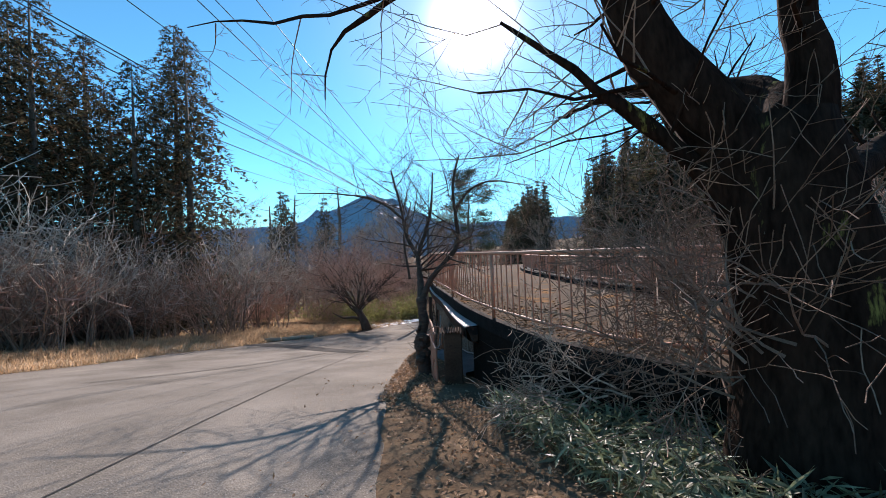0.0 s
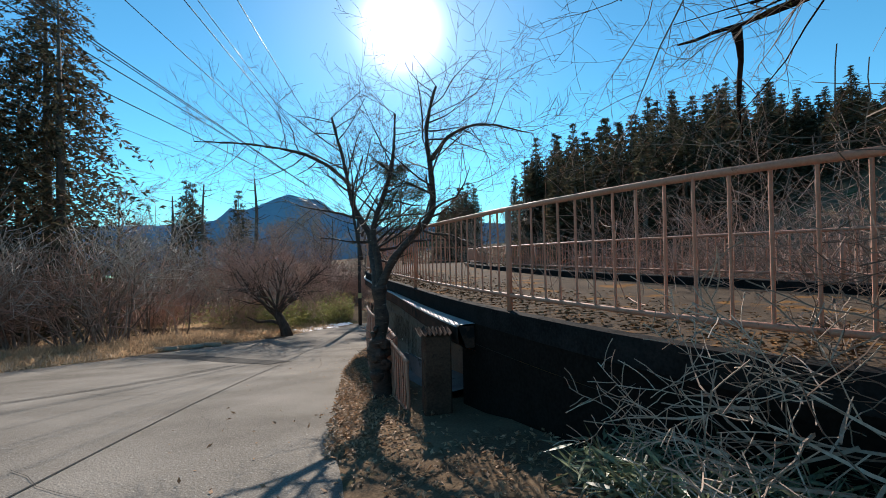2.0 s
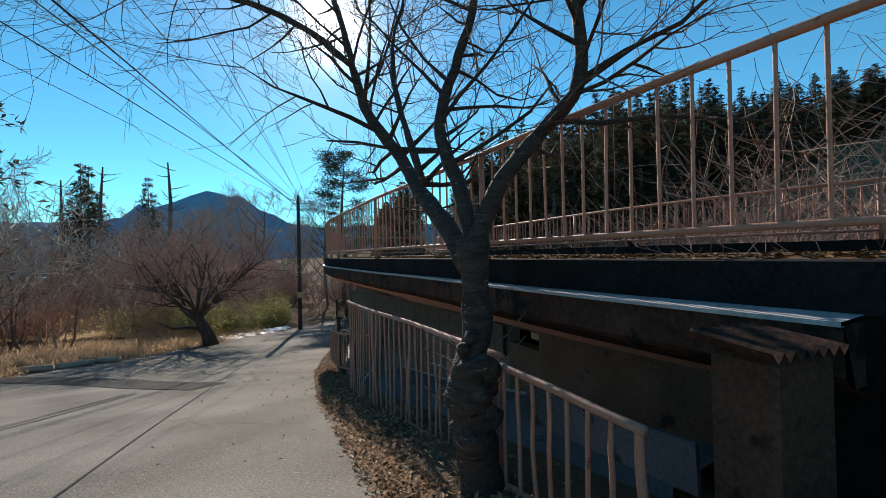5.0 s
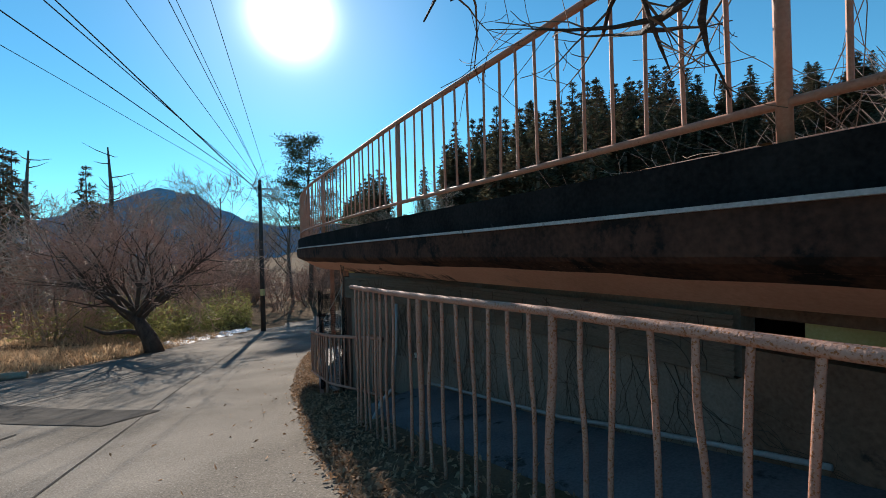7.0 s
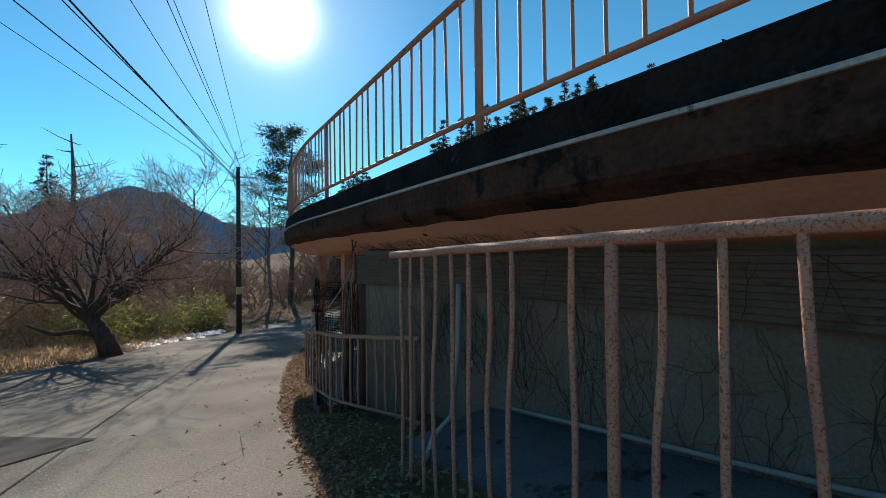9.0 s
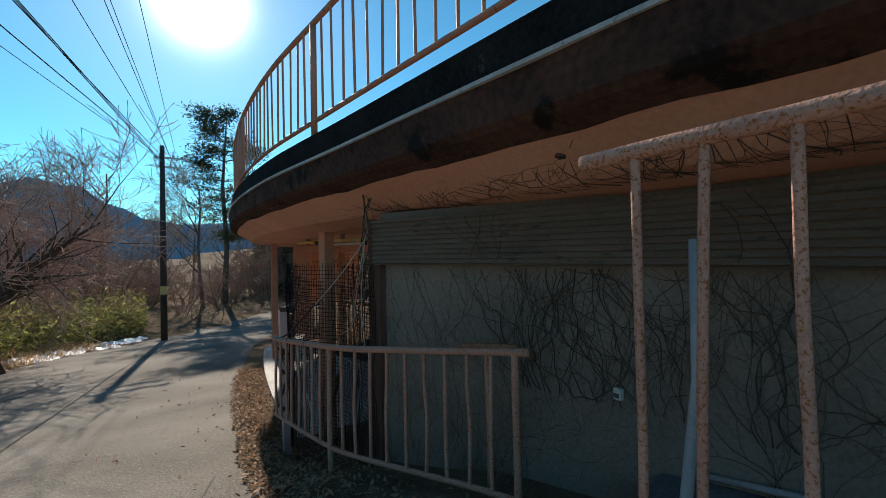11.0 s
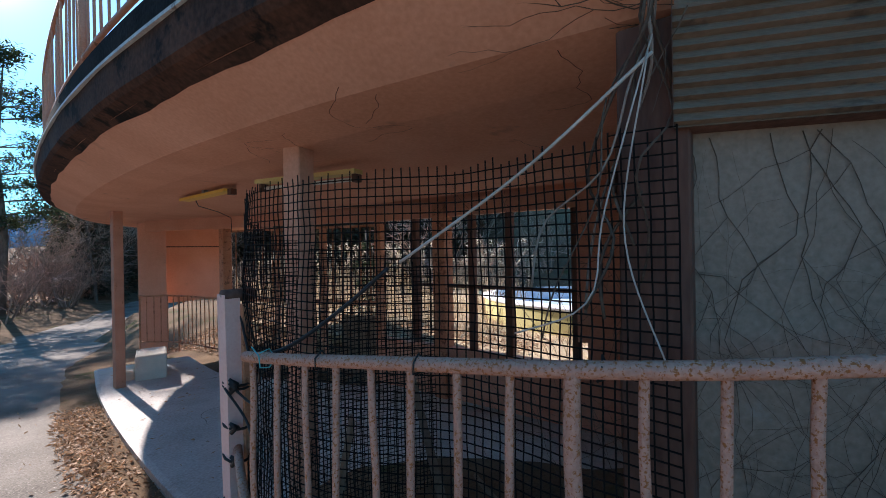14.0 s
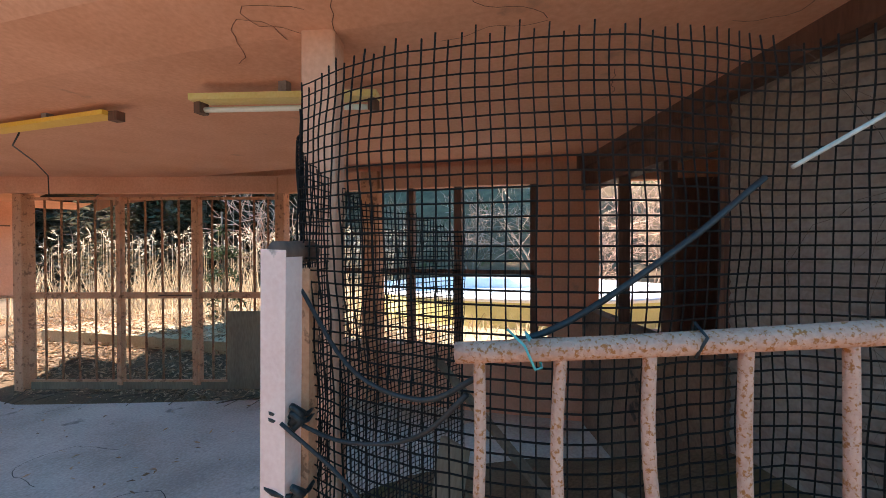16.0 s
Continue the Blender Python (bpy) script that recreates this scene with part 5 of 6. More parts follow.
# ---- netting, cords and vines at the porch ----
def net(name, label, plan, tops, lows, cell, seed, r=0.0028):
    """Square netting hung along a plan curve, with slack."""
    path = spline([(*c, 0) for c in plan], cell)
    n = len(path)
    nn = normals(path)
    rng = random.Random(seed)
    root = thing(name, label, "netting")
    f = np.linspace(0, 1, n)
    zt = np.interp(f, np.linspace(0, 1, len(tops)), tops)
    zl = np.interp(f, np.linspace(0, 1, len(lows)), lows)
    rows = int((max(zt) - min(zl)) / cell)

    def pt(i, z):
        w = 0.035 * noise.noise(Vector((i * 0.07 + seed, z * 1.7, seed))) + 0.012 * noise.noise(Vector((i * 0.3, z * 6, seed)))
        return path[i] + nn[i] * w + Vector((0.0, 0.010 * noise.noise(Vector((z * 3, i * 0.05, 4))), z))

    up, across = Mesh(), Mesh()
    for i in range(n):
        zs = np.arange(zl[i], zt[i] + 0.006 * rng.random(), cell)
        zs = np.append(zs, zs[-1] + 0.011)
        if len(zs) > 1:
            up.tube([pt(i, z) for z in zs], r, 4, cap=False)
    z0 = min(zl)
    for k in range(rows + 1):
        z = z0 + k * cell
        run = []
        for i in range(n):
            if zl[i] - 1e-6 <= z <= zt[i]:
                run.append(pt(i, z))
            else:
                if len(run) > 1:
                    across.tube(run, r, 4, cap=False)
                run = []
        if len(run) > 1:
            across.tube(run, r, 4, cap=False)
    tagged(part("upright_mesh", up, M["net"], root), kind="stuff")
    tagged(part("cross_mesh", across, M["net"], root), kind="stuff")


net("black_netting", "black square plastic netting hung behind the low fence", [(-0.40, 19.27), (-0.52, 18.95), (-0.55, 18.55), (-0.50, 18.3), (-0.40, 18.1), (-0.29, 17.9), (-0.28, 17.7), (-0.32, 17.4), (-0.33, 17.05)], (0.25, 0.28, 0.28, 0.28, 0.275, 0.275, 0.28, 0.28, 0.29), (-1.9, -1.8, -1.7, -1.6, -1.5, -1.5, -1.45, -1.4, -1.35), 0.037, 5)
net("black_netting", "black square plastic netting folded round the column", [(-0.40, 19.27), (-0.15, 19.4), (0.2, 19.42), (0.6, 19.3), (1.1, 19.05)], (0.16, 0.05, -0.05, -0.1, -0.2), (-2.0, -2.1, -2.2, -2.2, -2.2), 0.030, 9)

wp = thing("leaning_post", "pale pink square post tied with black cords", "post", at=(-0.50, 19.32, -2.24))
shaft = part("post_shaft", Mesh().beam((0.06, 0.02, -0.2), (0.0, -0.05, 1.96), 0.085, 0.085, up=(1, 0, 0)), M["postpink"], wp)
part("post_batten", Mesh().beam((0.12, -0.04, -0.2), (0.07, -0.10, 1.9), 0.03, 0.05, up=(1, 0, 0)), M["gatepaint"], wp)
part("pipe_end", Mesh().tube([(0.14, -0.06, 1.95), (-0.04, -0.06, 1.95)], 0.035, 12), M["wood"], shaft, "rusty brown pipe end", smooth=True)
for h in (0.80, 1.05, 1.23, 1.45, 1.47):
    ring = [(0.05 + 0.075 * math.cos(a), -0.03 + 0.075 * math.sin(a), h + 0.02 * math.sin(a)) for a in np.linspace(0, 6.283, 13)]
    wrap = part("cord_wrap", Mesh().tube(ring, 0.008, 5), M["black"], wp, smooth=True)
    part("cord_knot", Mesh().tube([(-0.02, -0.09, h - 0.03), (0.0, -0.11, h), (-0.03, -0.10, h + 0.03)], [0.012, 0.02, 0.01], 6), M["black"], wrap, smooth=True)


def cord(name, label, pts, r, mat, sides=6):
    return solid(name, Mesh().tube(spline(pts, 0.05), r, sides), mat, label, "cord", smooth=True)


cord("tie_rope", "black cord slung from the post to the fence rail", [(-0.44, 19.28, -0.35), (-0.50, 19.05, -0.62), (-0.60, 18.8, -0.66), (-0.70, 18.62, -0.55)], 0.007, M["black"])
cord("tie_rope", "black cord slung low from the post", [(-0.50, 19.28, -0.78), (-0.50, 19.08, -0.84), (-0.60, 18.82, -0.76), (-0.71, 18.64, -0.58)], 0.0065, M["black"])
cord("tie_rope", "black cord trailing down to the fence foot", [(-0.54, 19.25, -0.79), (-0.52, 19.05, -0.95), (-0.60, 18.85, -1.10), (-0.70, 18.68, -1.25)], 0.0065, M["black"])
cord("tie_rope", "black cord stretched from the cable to the fence rail", [(-0.52, 18.02, -0.12), (-0.58, 18.2, -0.27), (-0.66, 18.45, -0.44), (-0.73, 18.64, -0.50)], 0.008, M["black"])
cord("white_cable", "white cable hanging from the vine to the netting", [(-0.36, 17.12, 0.50), (-0.44, 17.5, 0.19), (-0.52, 18.0, -0.12)], 0.0055, M["white"])
cord("white_cable", "thin pale cable looped down from the vine", [(-0.36, 17.12, 0.55), (-0.40, 17.25, 0.05), (-0.42, 17.30, -0.22), (-0.46, 17.55, -0.34)], 0.0028, M["white"])
cord("white_cable", "thin pale cable hanging loose", [(-0.37, 17.13, 0.5), (-0.38, 17.2, 0.0), (-0.40, 17.1, -0.35), (-0.42, 17.05, -0.42)], 0.0028, M["white"])
cord("wire_loop", "bent pale wire caught on the fence", [(-0.66, 17.75, -0.9), (-0.70, 17.65, -0.82), (-0.69, 17.55, -0.95), (-0.68, 17.6, -1.1)], 0.004, M["white"])
vt = thing("vine_bundle", "thick dry vine twisting up to the soffit", "vine", at=(-0.33, 17.12, 0))
rng = random.Random(101)
for i in range(7):
    a = [Vector((rng.gauss(-0.02, 0.03), rng.gauss(0, 0.03), 0.84)), Vector((rng.gauss(-0.03, 0.03), rng.gauss(0.02, 0.03), 0.62))]
    for k in range(4):
        a.append(a[-1] + Vector((rng.gauss(0.0, 0.05), rng.gauss(0.03, 0.07), -rng.uniform(0.15, 0.3))))
    part("stem", Mesh().tube(spline(a, 0.06), rng.uniform(0.0025, 0.006), 6), M["vine"] if i % 5 else M["palevine"], vt, smooth=True)


def wall_vines(name, label, count, seed, s0, s1, z0, z1, inset, mat, soffit=False, thick=(0.0016, 0.0036)):
    """Bare creeper that clings to the curved wall or the soffit."""
    rng = random.Random(seed)
    root = thing(name, label, "vine")
    m = Mesh()

    def at(s, z):
        i = max(0, min(len(EDGE) - 2, int(s)))
        f = min(1, max(0, s - i))
        if soffit:
            d = 0.12 + z
            a, b = Vector(offset(i, d)), Vector(offset(i + 1, d))
            h = float(np.interp(d, (0.10, 0.42, 0.8, 3.6), (FASCIA_Z - 0.03, WALL_Z + 0.07, WALL_Z + 0.02, WALL_Z))) - 0.006
        else:
            a, b = Vector(offset(i, inset + wall_in(EDGE[i].y))), Vector(offset(i + 1, inset + wall_in(EDGE[i + 1].y)))
            h = z
        p = a.lerp(b, f)
        return Vector((p.x, p.y, h))

    def strand(s, z, ang, length, r, depth):
        n = max(3, int(length / 0.06))
        pts = [at(s, z)]
        for k in range(n):
            ang += rng.gauss(0, 0.30) + 0.10 * (math.copysign(1.57, math.sin(ang)) - ang) * (0 if soffit else 1)
            s += math.cos(ang) * 0.06 / 0.2
            z += math.sin(ang) * 0.06
            if z > z1 or z < z0:
                break
            pts.append(at(s, z))
            if depth < 3 and rng.random() < 0.19:
                strand(s, z, ang + rng.choice((-1, 1)) * rng.uniform(0.35, 0.9), length * rng.uniform(0.3, 0.7), r * 0.65, depth + 1)
        if len(pts) > 2:
            m.tube(pts, [r * (1 - 0.6 * q / len(pts)) for q in range(len(pts))], 4, cap=False)

    for i in range(count):
        s = rng.uniform(s0, s1)
        up = rng.random() < 0.6
        strand(s, z0 + 0.01 if up else z1 - 0.01, (1.57 if up else -1.57) + rng.gauss(0, 0.35), rng.uniform(0.5, 1.4), rng.uniform(*thick), 0)
    tagged(part("creeper_growth", m, mat, root), kind="stuff")


a, b = edge_index(11.0), edge_index(17.0)
wall_vines("wall_creeper", "bare brown creeper clinging to the grey wall", 60, 111, a, edge_index(14.6), -0.75, 0.27, -0.006, M["vine"])
wall_vines("wall_creeper", "thick dark creeper fanning over the grey wall", 46, 116, edge_index(14.4), edge_index(15.9), -0.5, 0.27, -0.007, M["vine"], thick=(0.0020, 0.0042))
wall_vines("wall_creeper", "fine creeper stems on the grey wall", 44, 112, edge_index(15.8), b, -1.4, 0.27, -0.006, M["vine"], thick=(0.0009, 0.0019))
wall_vines("wall_creeper", "dry creeper spread over the ribbed band", 20, 113, a, b, 0.29, 0.62, -0.104, M["vine"])
wall_vines("soffit_creeper", "bare creeper spread over the terracotta soffit", 60, 114, edge_index(13.5), edge_index(16.8), 0.0, 0.45, 0.0, M["vine"], True)

# small fittings on the wall and the soffit
x, y = offset(edge_index(15.29), wall_in(15.29) - 0.02)
sw = thing("wall_socket", "small pale weathered outdoor socket on the grey wall", "socket", at=(x, y, -0.41))
cover = part("cover", Mesh().box((-0.014, -0.026, -0.032), (0.02, 0.026, 0.032), turn=-0.12, bevel=0.006), M["paleconcrete"], sw)
part("flap", Mesh().box((-0.019, -0.016, -0.018), (-0.013, 0.016, 0.004), turn=-0.12), M["ledge"], cover, "dark flap")
x, y = offset(edge_index(15.17), 0.25)
lampbase = thing("ceiling_fitting", "round dark rusted lamp base on the soffit", "lamp base", at=(x, y, float(np.interp(0.25, (0.10, 0.42), (FASCIA_Z - 0.03, WALL_Z + 0.07)))))
plate = part("base_plate", Mesh().tube([(0, 0, 0.05), (0, 0, -0.006)], [0.036, 0.033], 16), M["wood"], lampbase, smooth=False)
part("socket_ring", Mesh().tube([(0, 0, -0.006), (0, 0, -0.014)], [0.022, 0.018], 12), M["black"], plate, "black ring")
rng = random.Random(171)
for q in range(15):
    j, d = rng.randrange(edge_index(11.5), edge_index(21.5)), rng.uniform(0.45, 1.6)
    pts, an = [Vector((*offset(j, d), 0))], rng.uniform(0, 6.28)
    for k in range(rng.randrange(8, 20)):
        an += rng.gauss(0, 0.45)
        pts.append(pts[-1] + Vector((math.cos(an), math.sin(an), 0)) * 0.05)
    keep_ = []
    for p_ in pts:
        e_ = min(range(len(EDGE)), key=lambda i: (EDGE[i] - p_).length)
        d_ = (EDGE[e_] - p_).length
        keep_.append(Vector((p_.x, p_.y, float(np.interp(d_, (0.10, 0.42, 0.8, 3.6), (FASCIA_Z - 0.03, WALL_Z + 0.07, WALL_Z + 0.02, WALL_Z))) - 0.003)))
    nn = normals(keep_)
    solid("soffit_crack", Mesh().loft([[p_ + k_ * 0.0018 for p_, k_ in zip(keep_, nn)], [p_ - k_ * 0.0018 for p_, k_ in zip(keep_, nn)]]), M["wood"], "thin dark crack in the painted soffit", "crack", kind="structure")

# ---- utility pole and overhead wires ----
pz = ground_z(-1.3, 38.8)
up = thing("utility_pole", "dark utility pole with crossarms at the road bend", "utility pole", at=(-1.3, 38.8, pz))
H = 5.75 - pz
part("pole_shaft", Mesh().tube([(0, 0, -0.3), (0, 0, H)], [0.15, 0.10], 12), M["pole"], up, smooth=True)
for z, w in ((H - 0.55, 1.1), (H - 1.0, 0.9)):
    arm = part("crossarm", Mesh().beam((-0.35 if z > H - 0.7 else -0.2, 0.1, z), (w, 0.1, z), 0.08, 0.08), M["steel"], up)
    for s in (0.0, 0.5, 0.95):
        part("insulator", Mesh().tube([(w * s - 0.1, 0.1, z + 0.04), (w * s - 0.1, 0.1, z + 0.2)], [0.045, 0.03], 8), M["white"], arm)
part("pole_band", Mesh().tube([(0, 0, 2.2), (0, 0, 2.6)], 0.145, 12), M["yellowwall"], up, "faded yellow guard band")
top = Vector((-1.3, 38.8, 5.45))
for i, (x, y, z, dz, r) in enumerate(((-6.9, 22.7, 6.8, -0.1, 0.022), (-5.75, 22.2, 6.77, 0.0, 0.020), (-5.6, 22.2, 6.85, -0.5, 0.020), (-5.45, 22.2, 6.7, -0.55, 0.018), (-4.3, 21.6, 7.0, -0.1, 0.014), (-3.4, 21.2, 6.96, -0.15, 0.014), (-3.2, 21.2, 6.9, -0.5, 0.012), (-2.5, 20.8, 6.9, 0.0, 0.012), (-6.95, 22.7, 6.03, -0.9, 0.012))):
    s = top + Vector((0.12 * i - 0.3, 0, dz))
    e = s + (Vector((x, y, z)) - s) * 2.9
    n = 16
    pts = [s.lerp(e, k / n) - Vector((0, 0, 0.25 * 4 * (k / n) * (1 - k / n) - 0.226 * min(1, k / n / 0.345))) for k in range(n + 1)]
    solid("overhead_wire", Mesh().tube(pts, r * 0.8, 5), M["wire"], "black overhead cable running to the pole", "cable", "overhead wires", smooth=True)

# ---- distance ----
# Ridge line only; its haze sits in the flat blue colour.
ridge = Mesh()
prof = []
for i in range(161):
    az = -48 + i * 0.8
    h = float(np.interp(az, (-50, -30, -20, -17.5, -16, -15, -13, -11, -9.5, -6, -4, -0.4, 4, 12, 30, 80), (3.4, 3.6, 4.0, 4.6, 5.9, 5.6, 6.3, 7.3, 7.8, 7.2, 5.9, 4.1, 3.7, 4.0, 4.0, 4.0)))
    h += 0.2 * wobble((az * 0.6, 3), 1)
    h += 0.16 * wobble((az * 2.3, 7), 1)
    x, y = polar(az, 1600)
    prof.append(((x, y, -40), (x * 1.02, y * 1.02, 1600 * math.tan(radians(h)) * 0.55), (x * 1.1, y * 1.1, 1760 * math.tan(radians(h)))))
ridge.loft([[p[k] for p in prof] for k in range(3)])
solid("far_mountain", ridge, M["farhill"], "wooded mountain in the distance, haze put into its blue colour", "mountain", kind="structure", smooth=True)


# ---- low growth and litter ----
def blades(name, label, category, spots, n, height, mat, seed, width=0.012, lean=0.5):
    rng = random.Random(seed)
    m = Mesh()
    for x, y, s in spots:
        z = ground_z(x, y)
        for i in range(n):
            h = height * s * rng.uniform(0.5, 1.2)
            b = Vector((x + rng.gauss(0, 0.14 * s), y + rng.gauss(0, 0.14 * s), z - 0.02))
            d = Vector((rng.gauss(0, lean), rng.gauss(0, lean), 1)).normalized()
            q = b + d * h * 0.6
            e = q + (d + Vector((rng.gauss(0, 0.6), rng.gauss(0, 0.6), -0.3))).normalized() * h * 0.4
            w = Vector((rng.gauss(0, 1), rng.gauss(0, 1), 0)).normalized() * width * (0.6 + s * 0.4)
            k = len(m.v)
            m.v += [tuple(b - w), tuple(b + w), tuple(q + w * 0.8), tuple(q - w * 0.8), tuple(e)]
            m.f += [(k, k + 1, k + 2, k + 3), (k + 3, k + 2, k + 4)]
    return solid(name, m, mat, label, category, kind="stuff")


verge = []
for i in range(5200):
    y = rnd(9, 38)
    d = abs(RND.gauss(0, 4.2))
    verge.append((left_edge(y) - 0.05 - d, y, rnd(0.6, 1.4)))
blades("dry_grass", "tawny dry grass along the road verge", "grass", verge, 12, 0.30, M["drygrass"], 121, 0.012, 0.7)
blades("pale_grass", "pale dry grass at the near verge", "grass", [(left_edge(y) - rnd(0.0, 1.2), y, rnd(0.6, 1.2)) for y in np.arange(8, 24, 0.06)], 12, 0.3, M["palegrass"], 122, 0.010, 0.7)
reeds = [(rnd(6.8, 11.5), rnd(22.5, 34.0), rnd(0.6, 1.2)) for i in range(300)]
blades("dry_reeds", "tall pale dry reeds behind the porch", "reeds", reeds, 4, 1.7, M["reed"], 123, 0.010, 0.24)
blades("dry_grass", "low tangled dry grass in the yard behind", "grass", [(rnd(6.0, 11.0), rnd(16.0, 33.0), rnd(0.7, 1.2)) for i in range(900)], 10, 0.6, M["reed"], 124, 0.010, 0.9)


def leaves(name, label, category, spots, mat, size, seed, flat=0.5, aspect=0.5, kind="stuff", high=0.0):
    rng = random.Random(seed)
    m = Mesh()
    for x, y, h in spots:
        z = ground_z(x, y) + 0.012 + h
        d = Vector((rng.gauss(0, 1), rng.gauss(0, 1), rng.gauss(0, flat))).normalized()
        u = Vector((rng.gauss(0, flat), rng.gauss(0, flat), 1)).normalized()
        l = size * rng.uniform(0.6, 1.3)
        m.leaf(Vector((x, y, z)), d, u, l, l * aspect, rng.uniform(-0.1, 0.4))
    return solid(name, m, mat, label, category, kind=kind)


lit = []
for i in range(15000):
    y = rnd(2.0, 25)
    r = right_edge(y)
    x = r + abs(RND.gauss(0, 0.45)) - 0.08 + (rnd(0, 2.2) if y < 6.5 else 0)
    lit.append((x, y, rnd(0, 0.03)))
for i in range(260):
    y = rnd(3, 26)
    lit.append((right_edge(y) - abs(RND.gauss(0, 0.8)), y, 0.0))
leaves("leaf_litter", "brown fallen leaves along the road shoulder", "leaves", lit, M["litter"], 0.060, 131)
far_lit = [(left_edge(y) - rnd(-0.3, 6.0), y, 0.01) for y in np.arange(16, 34, 0.003)]
leaves("leaf_litter", "orange brown fallen leaves on the far verge", "leaves", far_lit, M["drygrass"], 0.11, 132)

sasa = []
for i in range(12000):
    y = rnd(2.0, 5.4)
    x = rnd(0.55, 3.6)
    if x < 0.35 + (5.4 - y) * 0.25:
        continue
    sasa.append((x, y, rnd(0.02, 0.26)))
leaves("bamboo_grass", "low green bamboo grass under the great tree", "bamboo grass", sasa, M["sasa"], 0.19, 133, flat=0.45, aspect=0.15)
bush = []
for i in range(16000):
    y = rnd(33.5, 46)
    x = left_edge(min(y, 41)) - 0.8 - abs(RND.gauss(0, 3.0))
    bush.append((x, y, abs(RND.gauss(0, 0.75))))
leaves("bamboo_thicket", "yellow green bamboo thicket on the bank", "bamboo thicket", bush, M["shrubleaf"], 0.26, 134, flat=0.8, aspect=0.25)

# old snow along the bank
sn = Mesh()
rng = random.Random(141)
for i in range(46):
    y = rng.uniform(33.5, 40.5)
    x = left_edge(y) - rng.uniform(0.1, 0.7)
    r = rng.uniform(0.2, 0.55)
    z = ground_z(x, y)
    k = len(sn.v)
    n = 9
    for q in range(n):
        an = q * 6.283 / n
        rr = r * rng.uniform(0.6, 1.1)
        sn.v.append((x + rr * math.cos(an), y + rr * 1.3 * math.sin(an), z - 0.02))
    sn.v.append((x, y, z + rng.uniform(0.08, 0.16)))
    sn.f += [(k + q, k + (q + 1) % n, k + n) for q in range(n)]
solid("snow_patches", sn, M["snow"], "thin old snow along the foot of the bank", "snow", kind="stuff", smooth=True)

# logs at the road side
for i, (x, y, s) in enumerate(((-9.3, 26.2, 1.1), (-8.6, 26.9, 0.9), (-10.2, 25.6, 1.0))):
    z = ground_z(x, y)
    lg = thing("cut_log", "short pale cut log lying on the verge", "log", "logs on the verge", at=(x, y, z))
    an = rnd(-0.5, 0.5)
    part("log_body", Mesh().tube([(-0.5 * s * math.cos(an), -0.5 * s * math.sin(an), 0.10), (0.5 * s * math.cos(an), 0.5 * s * math.sin(an), 0.11)], [0.13, 0.11], 10), M["log"], lg, smooth=True)

# ---- the yard behind the porch ----
yard = Mesh().box((5.0, 6.0, -2.45), (15.5, 29.0, -2.05))
solid("yard", yard, M["field"], "pale winter grass in the yard behind", "ground", kind="structure")
pool = thing("paddling_pool", "empty round pool with faded yellow and blue sides", "pool", at=(10.5, 19.5, -2.05))
c = [(3.0 * math.cos(q), 4.5 * math.sin(q)) for q in np.linspace(0, 6.2832, 49)]
part("pool_side", Mesh().loft([[(x, y, -0.1) for x, y in c], [(x, y, 0.55) for x, y in c]]), M["yellowwall"], pool, "faded yellow side", smooth=True)
part("pool_rim", Mesh().loft([[(x, y, 0.55) for x, y in c], [(x * 1.02, y * 1.02, 0.62) for x, y in c], [(x * 0.90, y * 0.92, 0.66) for x, y in c], [(x * 0.88, y * 0.9, 0.3) for x, y in c]]), M["snow"], pool, "white rim with snow", smooth=True)
part("pool_floor", Mesh().loft([[(x * 0.89, y * 0.91, 0.3) for x, y in c], [(0, 0, 0.28) for x, y in c]]), M["poolwall"], pool, "pale blue floor")

# needles and leaves drifted on the terrace
rng = random.Random(151)
m = Mesh()
for i in range(5200):
    j = rng.randrange(edge_index(4.0), edge_index(18.0))
    x, y = offset(j, 0.12 + abs(rng.gauss(0, 0.9)))
    d = Vector((rng.gauss(0, 1), rng.gauss(0, 1), rng.gauss(0, 0.15))).normalized()
    l = rng.uniform(0.03, 0.09)
    m.leaf(Vector((x, y, DECK_Z + 0.016)), d, Vector((rng.gauss(0, 0.3), rng.gauss(0, 0.3), 1)).normalized(), l, l * 0.45, rng.uniform(0, 0.4))
solid("leaf_litter", m, M["dropped"], "brown leaves and needles drifted over the terrace", "leaves", kind="stuff")

# litter and cracks on the porch, leaves behind the gate
rng = random.Random(161)
back = []
for i in range(9500):
    x, y = rng.uniform(3.3, 7.2), rng.uniform(20.5, 31.0)
    back.append((x, y, max(0.0, -2.06 - ground_z(x, y)) * (x > 5.0) + rng.uniform(0, 0.05)))
leaves("leaf_litter", "dry brown leaves and stalks behind the gate", "leaves", back, M["litter"], 0.13, 162, flat=0.35, aspect=0.3)
m = Mesh()
for i in range(620):
    if i % 3:
        f = rng.random()
        x, y = 2.62 + 0.88 * f - abs(rng.gauss(0, 0.16)), 25.45 - 3.35 * f - abs(rng.gauss(0, 0.05))
    else:
        j = rng.randrange(edge_index(20.0), edge_index(27.2))
        x, y = offset(j, 0.8 + abs(rng.gauss(0, 1.1)))
    d = Vector((rng.gauss(0, 1), rng.gauss(0, 1), rng.gauss(0, 0.1))).normalized()
    l = rng.uniform(0.03, 0.08)
    m.leaf(Vector((x, y, -2.228)), d, Vector((rng.gauss(0, 0.3), rng.gauss(0, 0.3), 1)).normalized(), l, l * rng.uniform(0.15, 0.5), rng.uniform(0, 0.4))
solid("leaf_litter", m, M["litter"], "scattered dead leaves on the porch floor", "leaves", kind="stuff")
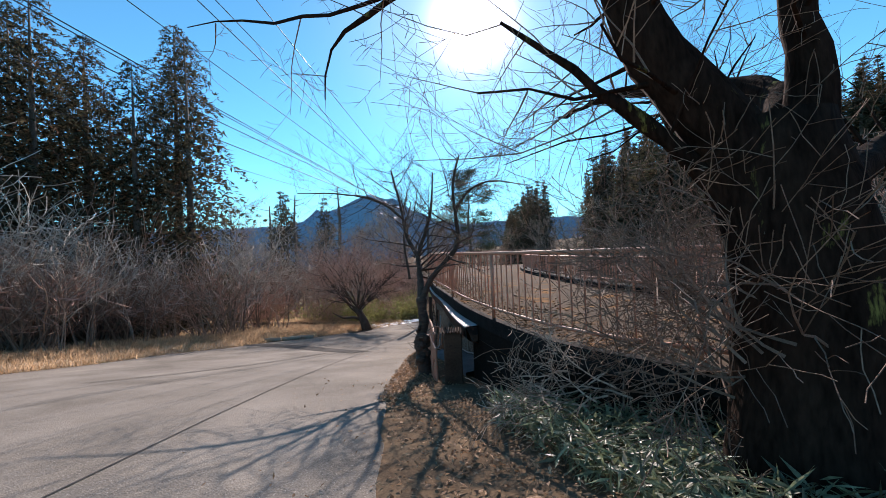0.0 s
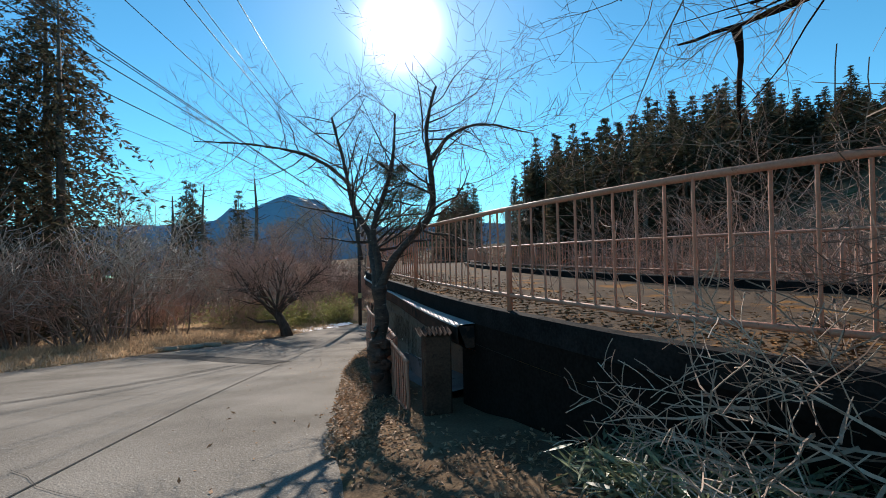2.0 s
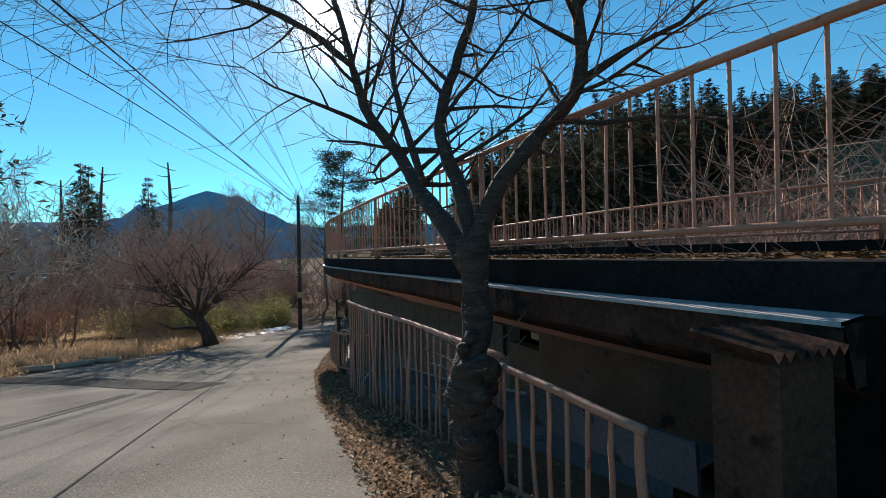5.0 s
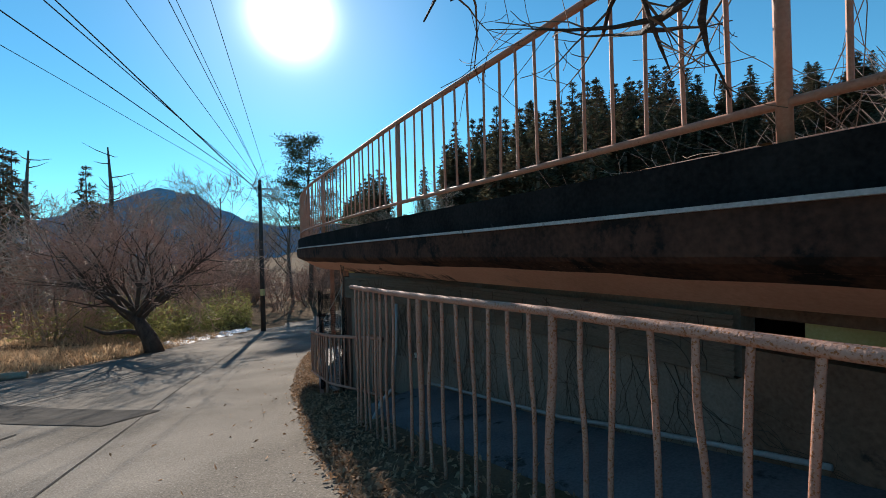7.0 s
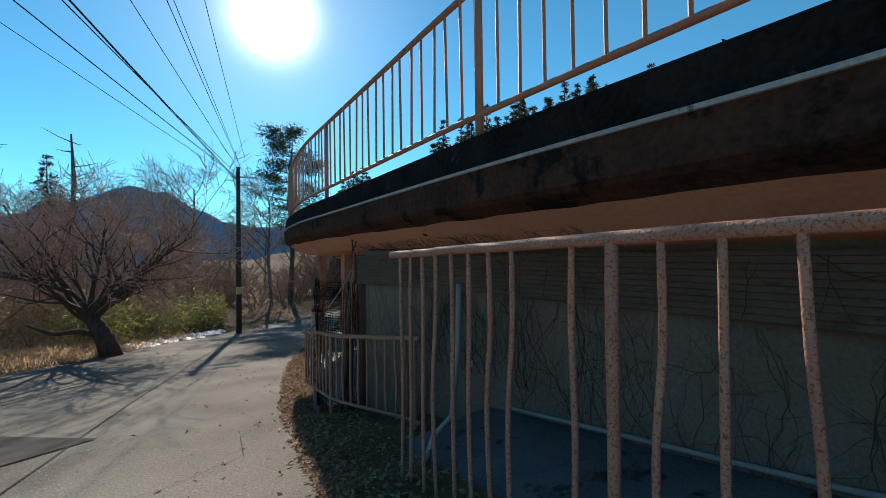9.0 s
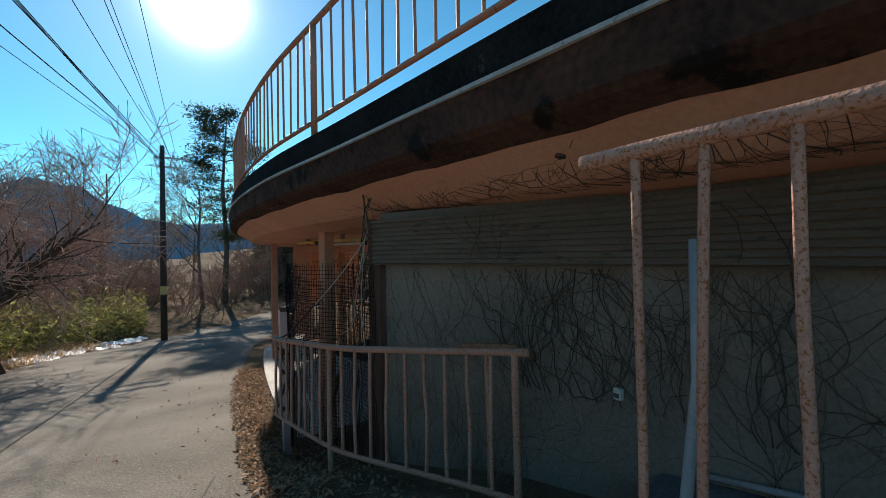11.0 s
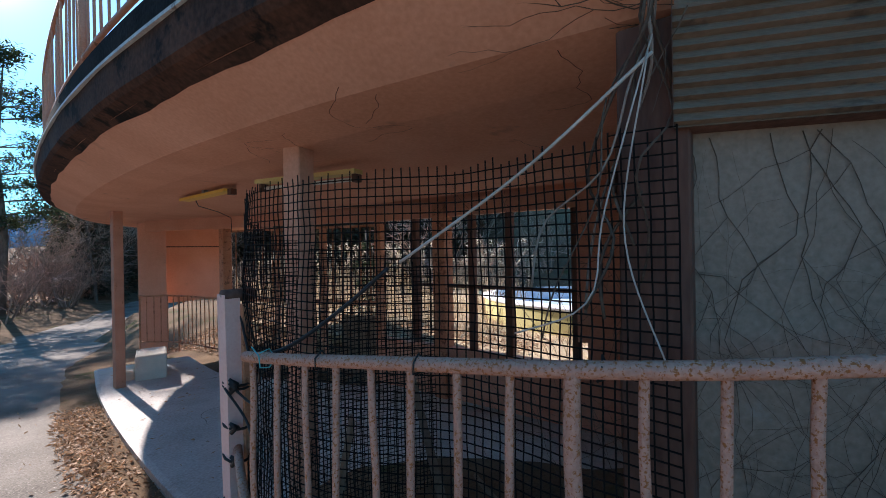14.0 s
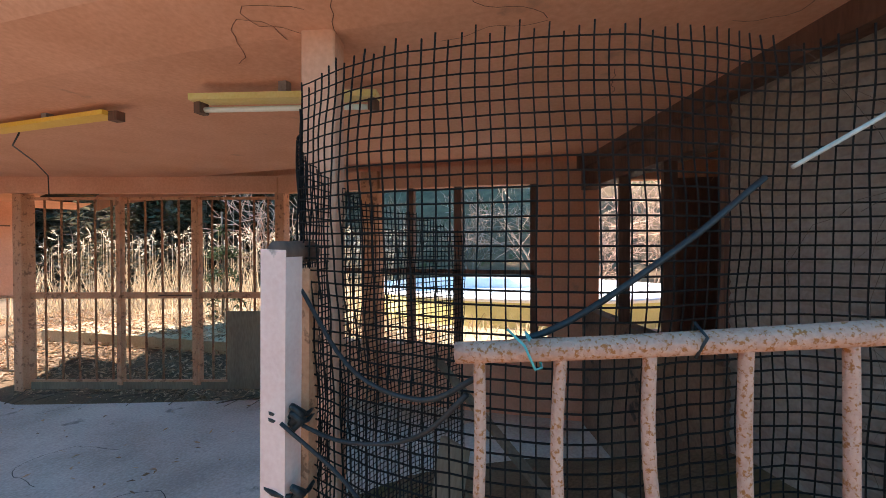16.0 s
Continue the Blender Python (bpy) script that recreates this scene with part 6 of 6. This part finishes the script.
for i in range(26):
    f = rng.random()
    a = Vector((2.55 + 0.88 * f - abs(rng.gauss(0, 0.25)), 25.3 - 3.3 * f, -2.232))
    d = Vector((rng.gauss(0, 1), rng.gauss(0, 1), 0)).normalized()
    l = rng.uniform(0.15, 0.5)
    solid("fallen_twig", Mesh().tube([a, a + d * l * 0.5 + Vector((0.03, 0, 0.02)), a + d * l], [0.006, 0.005, 0.003], 5), M["vine"], "dry brown twig lying on the porch floor", "twig", "twigs on the porch", smooth=True)
for seed, x, y, an, n in ((1, 1.3, 20.6, 1.9, 26), (2, 0.9, 22.6, 0.6, 22), (3, 2.0, 24.4, -0.9, 18)):
    rng = random.Random(seed)
    pts = [Vector((x, y, -2.2385))]
    for i in range(n):
        an += rng.gauss(0, 0.35)
        pts.append(pts[-1] + Vector((math.cos(an), math.sin(an), 0)) * 0.07)
    nn = normals(pts)
    solid("floor_crack", Mesh().loft([[p - k * 0.003 for p, k in zip(pts, nn)], [p + k * 0.003 for p, k in zip(pts, nn)]]), M["black"], "hairline crack in the porch concrete", "crack", kind="structure")
for a, b, w in (((0.02, 18.86, -1.05), (-0.16, 19.0, -2.2), 0.16), ((0.35, 18.2, -1.35), (0.9, 17.75, -2.24), 0.10), ((0.9, 19.2, -0.95), (0.2, 18.3, -1.55), 0.05)):
    solid("leaning_plank", Mesh().beam(a, b, w, 0.022), M["board"], "old brown plank leaning behind the netting", "plank")

# feathery reed heads and a young evergreen behind the gate
rng = random.Random(181)
m = Mesh()
for i in range(230):
    x, y = rng.uniform(6.8, 11.5), rng.uniform(22.5, 34.0)
    top = Vector((x, y, ground_z(x, y) + rng.uniform(1.5, 2.3)))
    bow = Vector((rng.gauss(0, 0.5), rng.gauss(0, 0.5), 0.5)).normalized()
    m.tube([top - Vector((0, 0, 0.9)), top], 0.004, 3, cap=False)
    for k in range(9):
        m.leaf(top + bow * (k * 0.025), (bow + Vector((rng.gauss(0, 0.5), rng.gauss(0, 0.5), rng.gauss(-0.2, 0.4)))).normalized(), Vector((rng.gauss(0, 1), rng.gauss(0, 1), 0.4)).normalized(), rng.uniform(0.07, 0.15), 0.018)
solid("reed_plumes", m, M["palegrass"], "pale feathery heads of dry reeds behind the gate", "reeds", kind="stuff")
ever = conifer(61, 2.8, 0.75, M["pine"], name="young_evergreen", label="small bright green evergreen among the dry reeds", bare=0.05, dense=14, size=0.42, layers=3)
ever.location = (7.3, 26.5, ground_z(7.3, 26.5))
# loose ends about the low fence
fe = thing("fence_stub", "rusted pipe stub lying over the end of the low fence", "pipe", at=(-0.155, 15.66, -0.165))
part("stub_pipe", Mesh().tube(spline([(0.03, -0.06, -0.01), (0.0, 0.04, 0.0), (-0.09, 0.36, -0.035)], 0.06), 0.022, 10), M["rustbar"], fe, "dark rusted pipe", smooth=True)
part("elbow", Mesh().tube([(0.03, -0.07, -0.012), (0.035, -0.10, -0.02), (0.03, -0.11, -0.05)], [0.027, 0.03, 0.026], 10), M["wood"], fe, "blackened elbow", smooth=True)
st = thing("fence_stay", "second rusted post leaning beside the low fence", "post", at=(-0.17, 15.86, -1.05))
part("stay_pipe", Mesh().tube([(0.05, 0.05, -0.1), (0.03, 0.02, 0.4), (0.0, 0.0, 0.84)], 0.023, 10), M["rustrail"], st, smooth=True)
lp = thing("low_pipe", "short rusty pipe end tied low on the pink post", "pipe", at=(-0.50, 19.2, -1.18))
part("pipe_body", Mesh().tube([(0.05, 0.10, 0.04), (-0.08, -0.18, 0.0), (-0.20, -0.46, -0.05)], 0.024, 10), M["rustrail"], lp, smooth=True)
part("pipe_mouth", Mesh().tube([(-0.201, -0.462, -0.05), (-0.204, -0.468, -0.051)], 0.018, 10), M["black"], lp, "dark open end")
cord("tie_string", "thin teal string knotted round the fence rail", [(-0.755, 18.52, -0.46), (-0.70, 18.53, -0.455), (-0.70, 18.50, -0.50), (-0.76, 18.50, -0.53), (-0.755, 18.53, -0.47), (-0.77, 18.57, -0.43)], 0.0028, M["teal"])
for y in (17.2, 17.75, 18.2):
    q = [(-0.02 + 0.034 * math.cos(a_), y + 0.01 * math.sin(a_ * 2), 0.034 * math.sin(a_)) for a_ in np.linspace(0, 6.283, 11)]
    x = float(np.interp(y, (17.02, 17.6, 18.68), (-0.57, -0.66, -0.73)))
    z = float(np.interp(y, (17.02, 17.6, 18.68), (-0.345, -0.40, -0.50)))
    cord("cable_tie", "black cable tie round the fence rail", [(x + a_[0] + 0.02, a_[1], z + a_[2]) for a_ in q], 0.0035, M["black"])
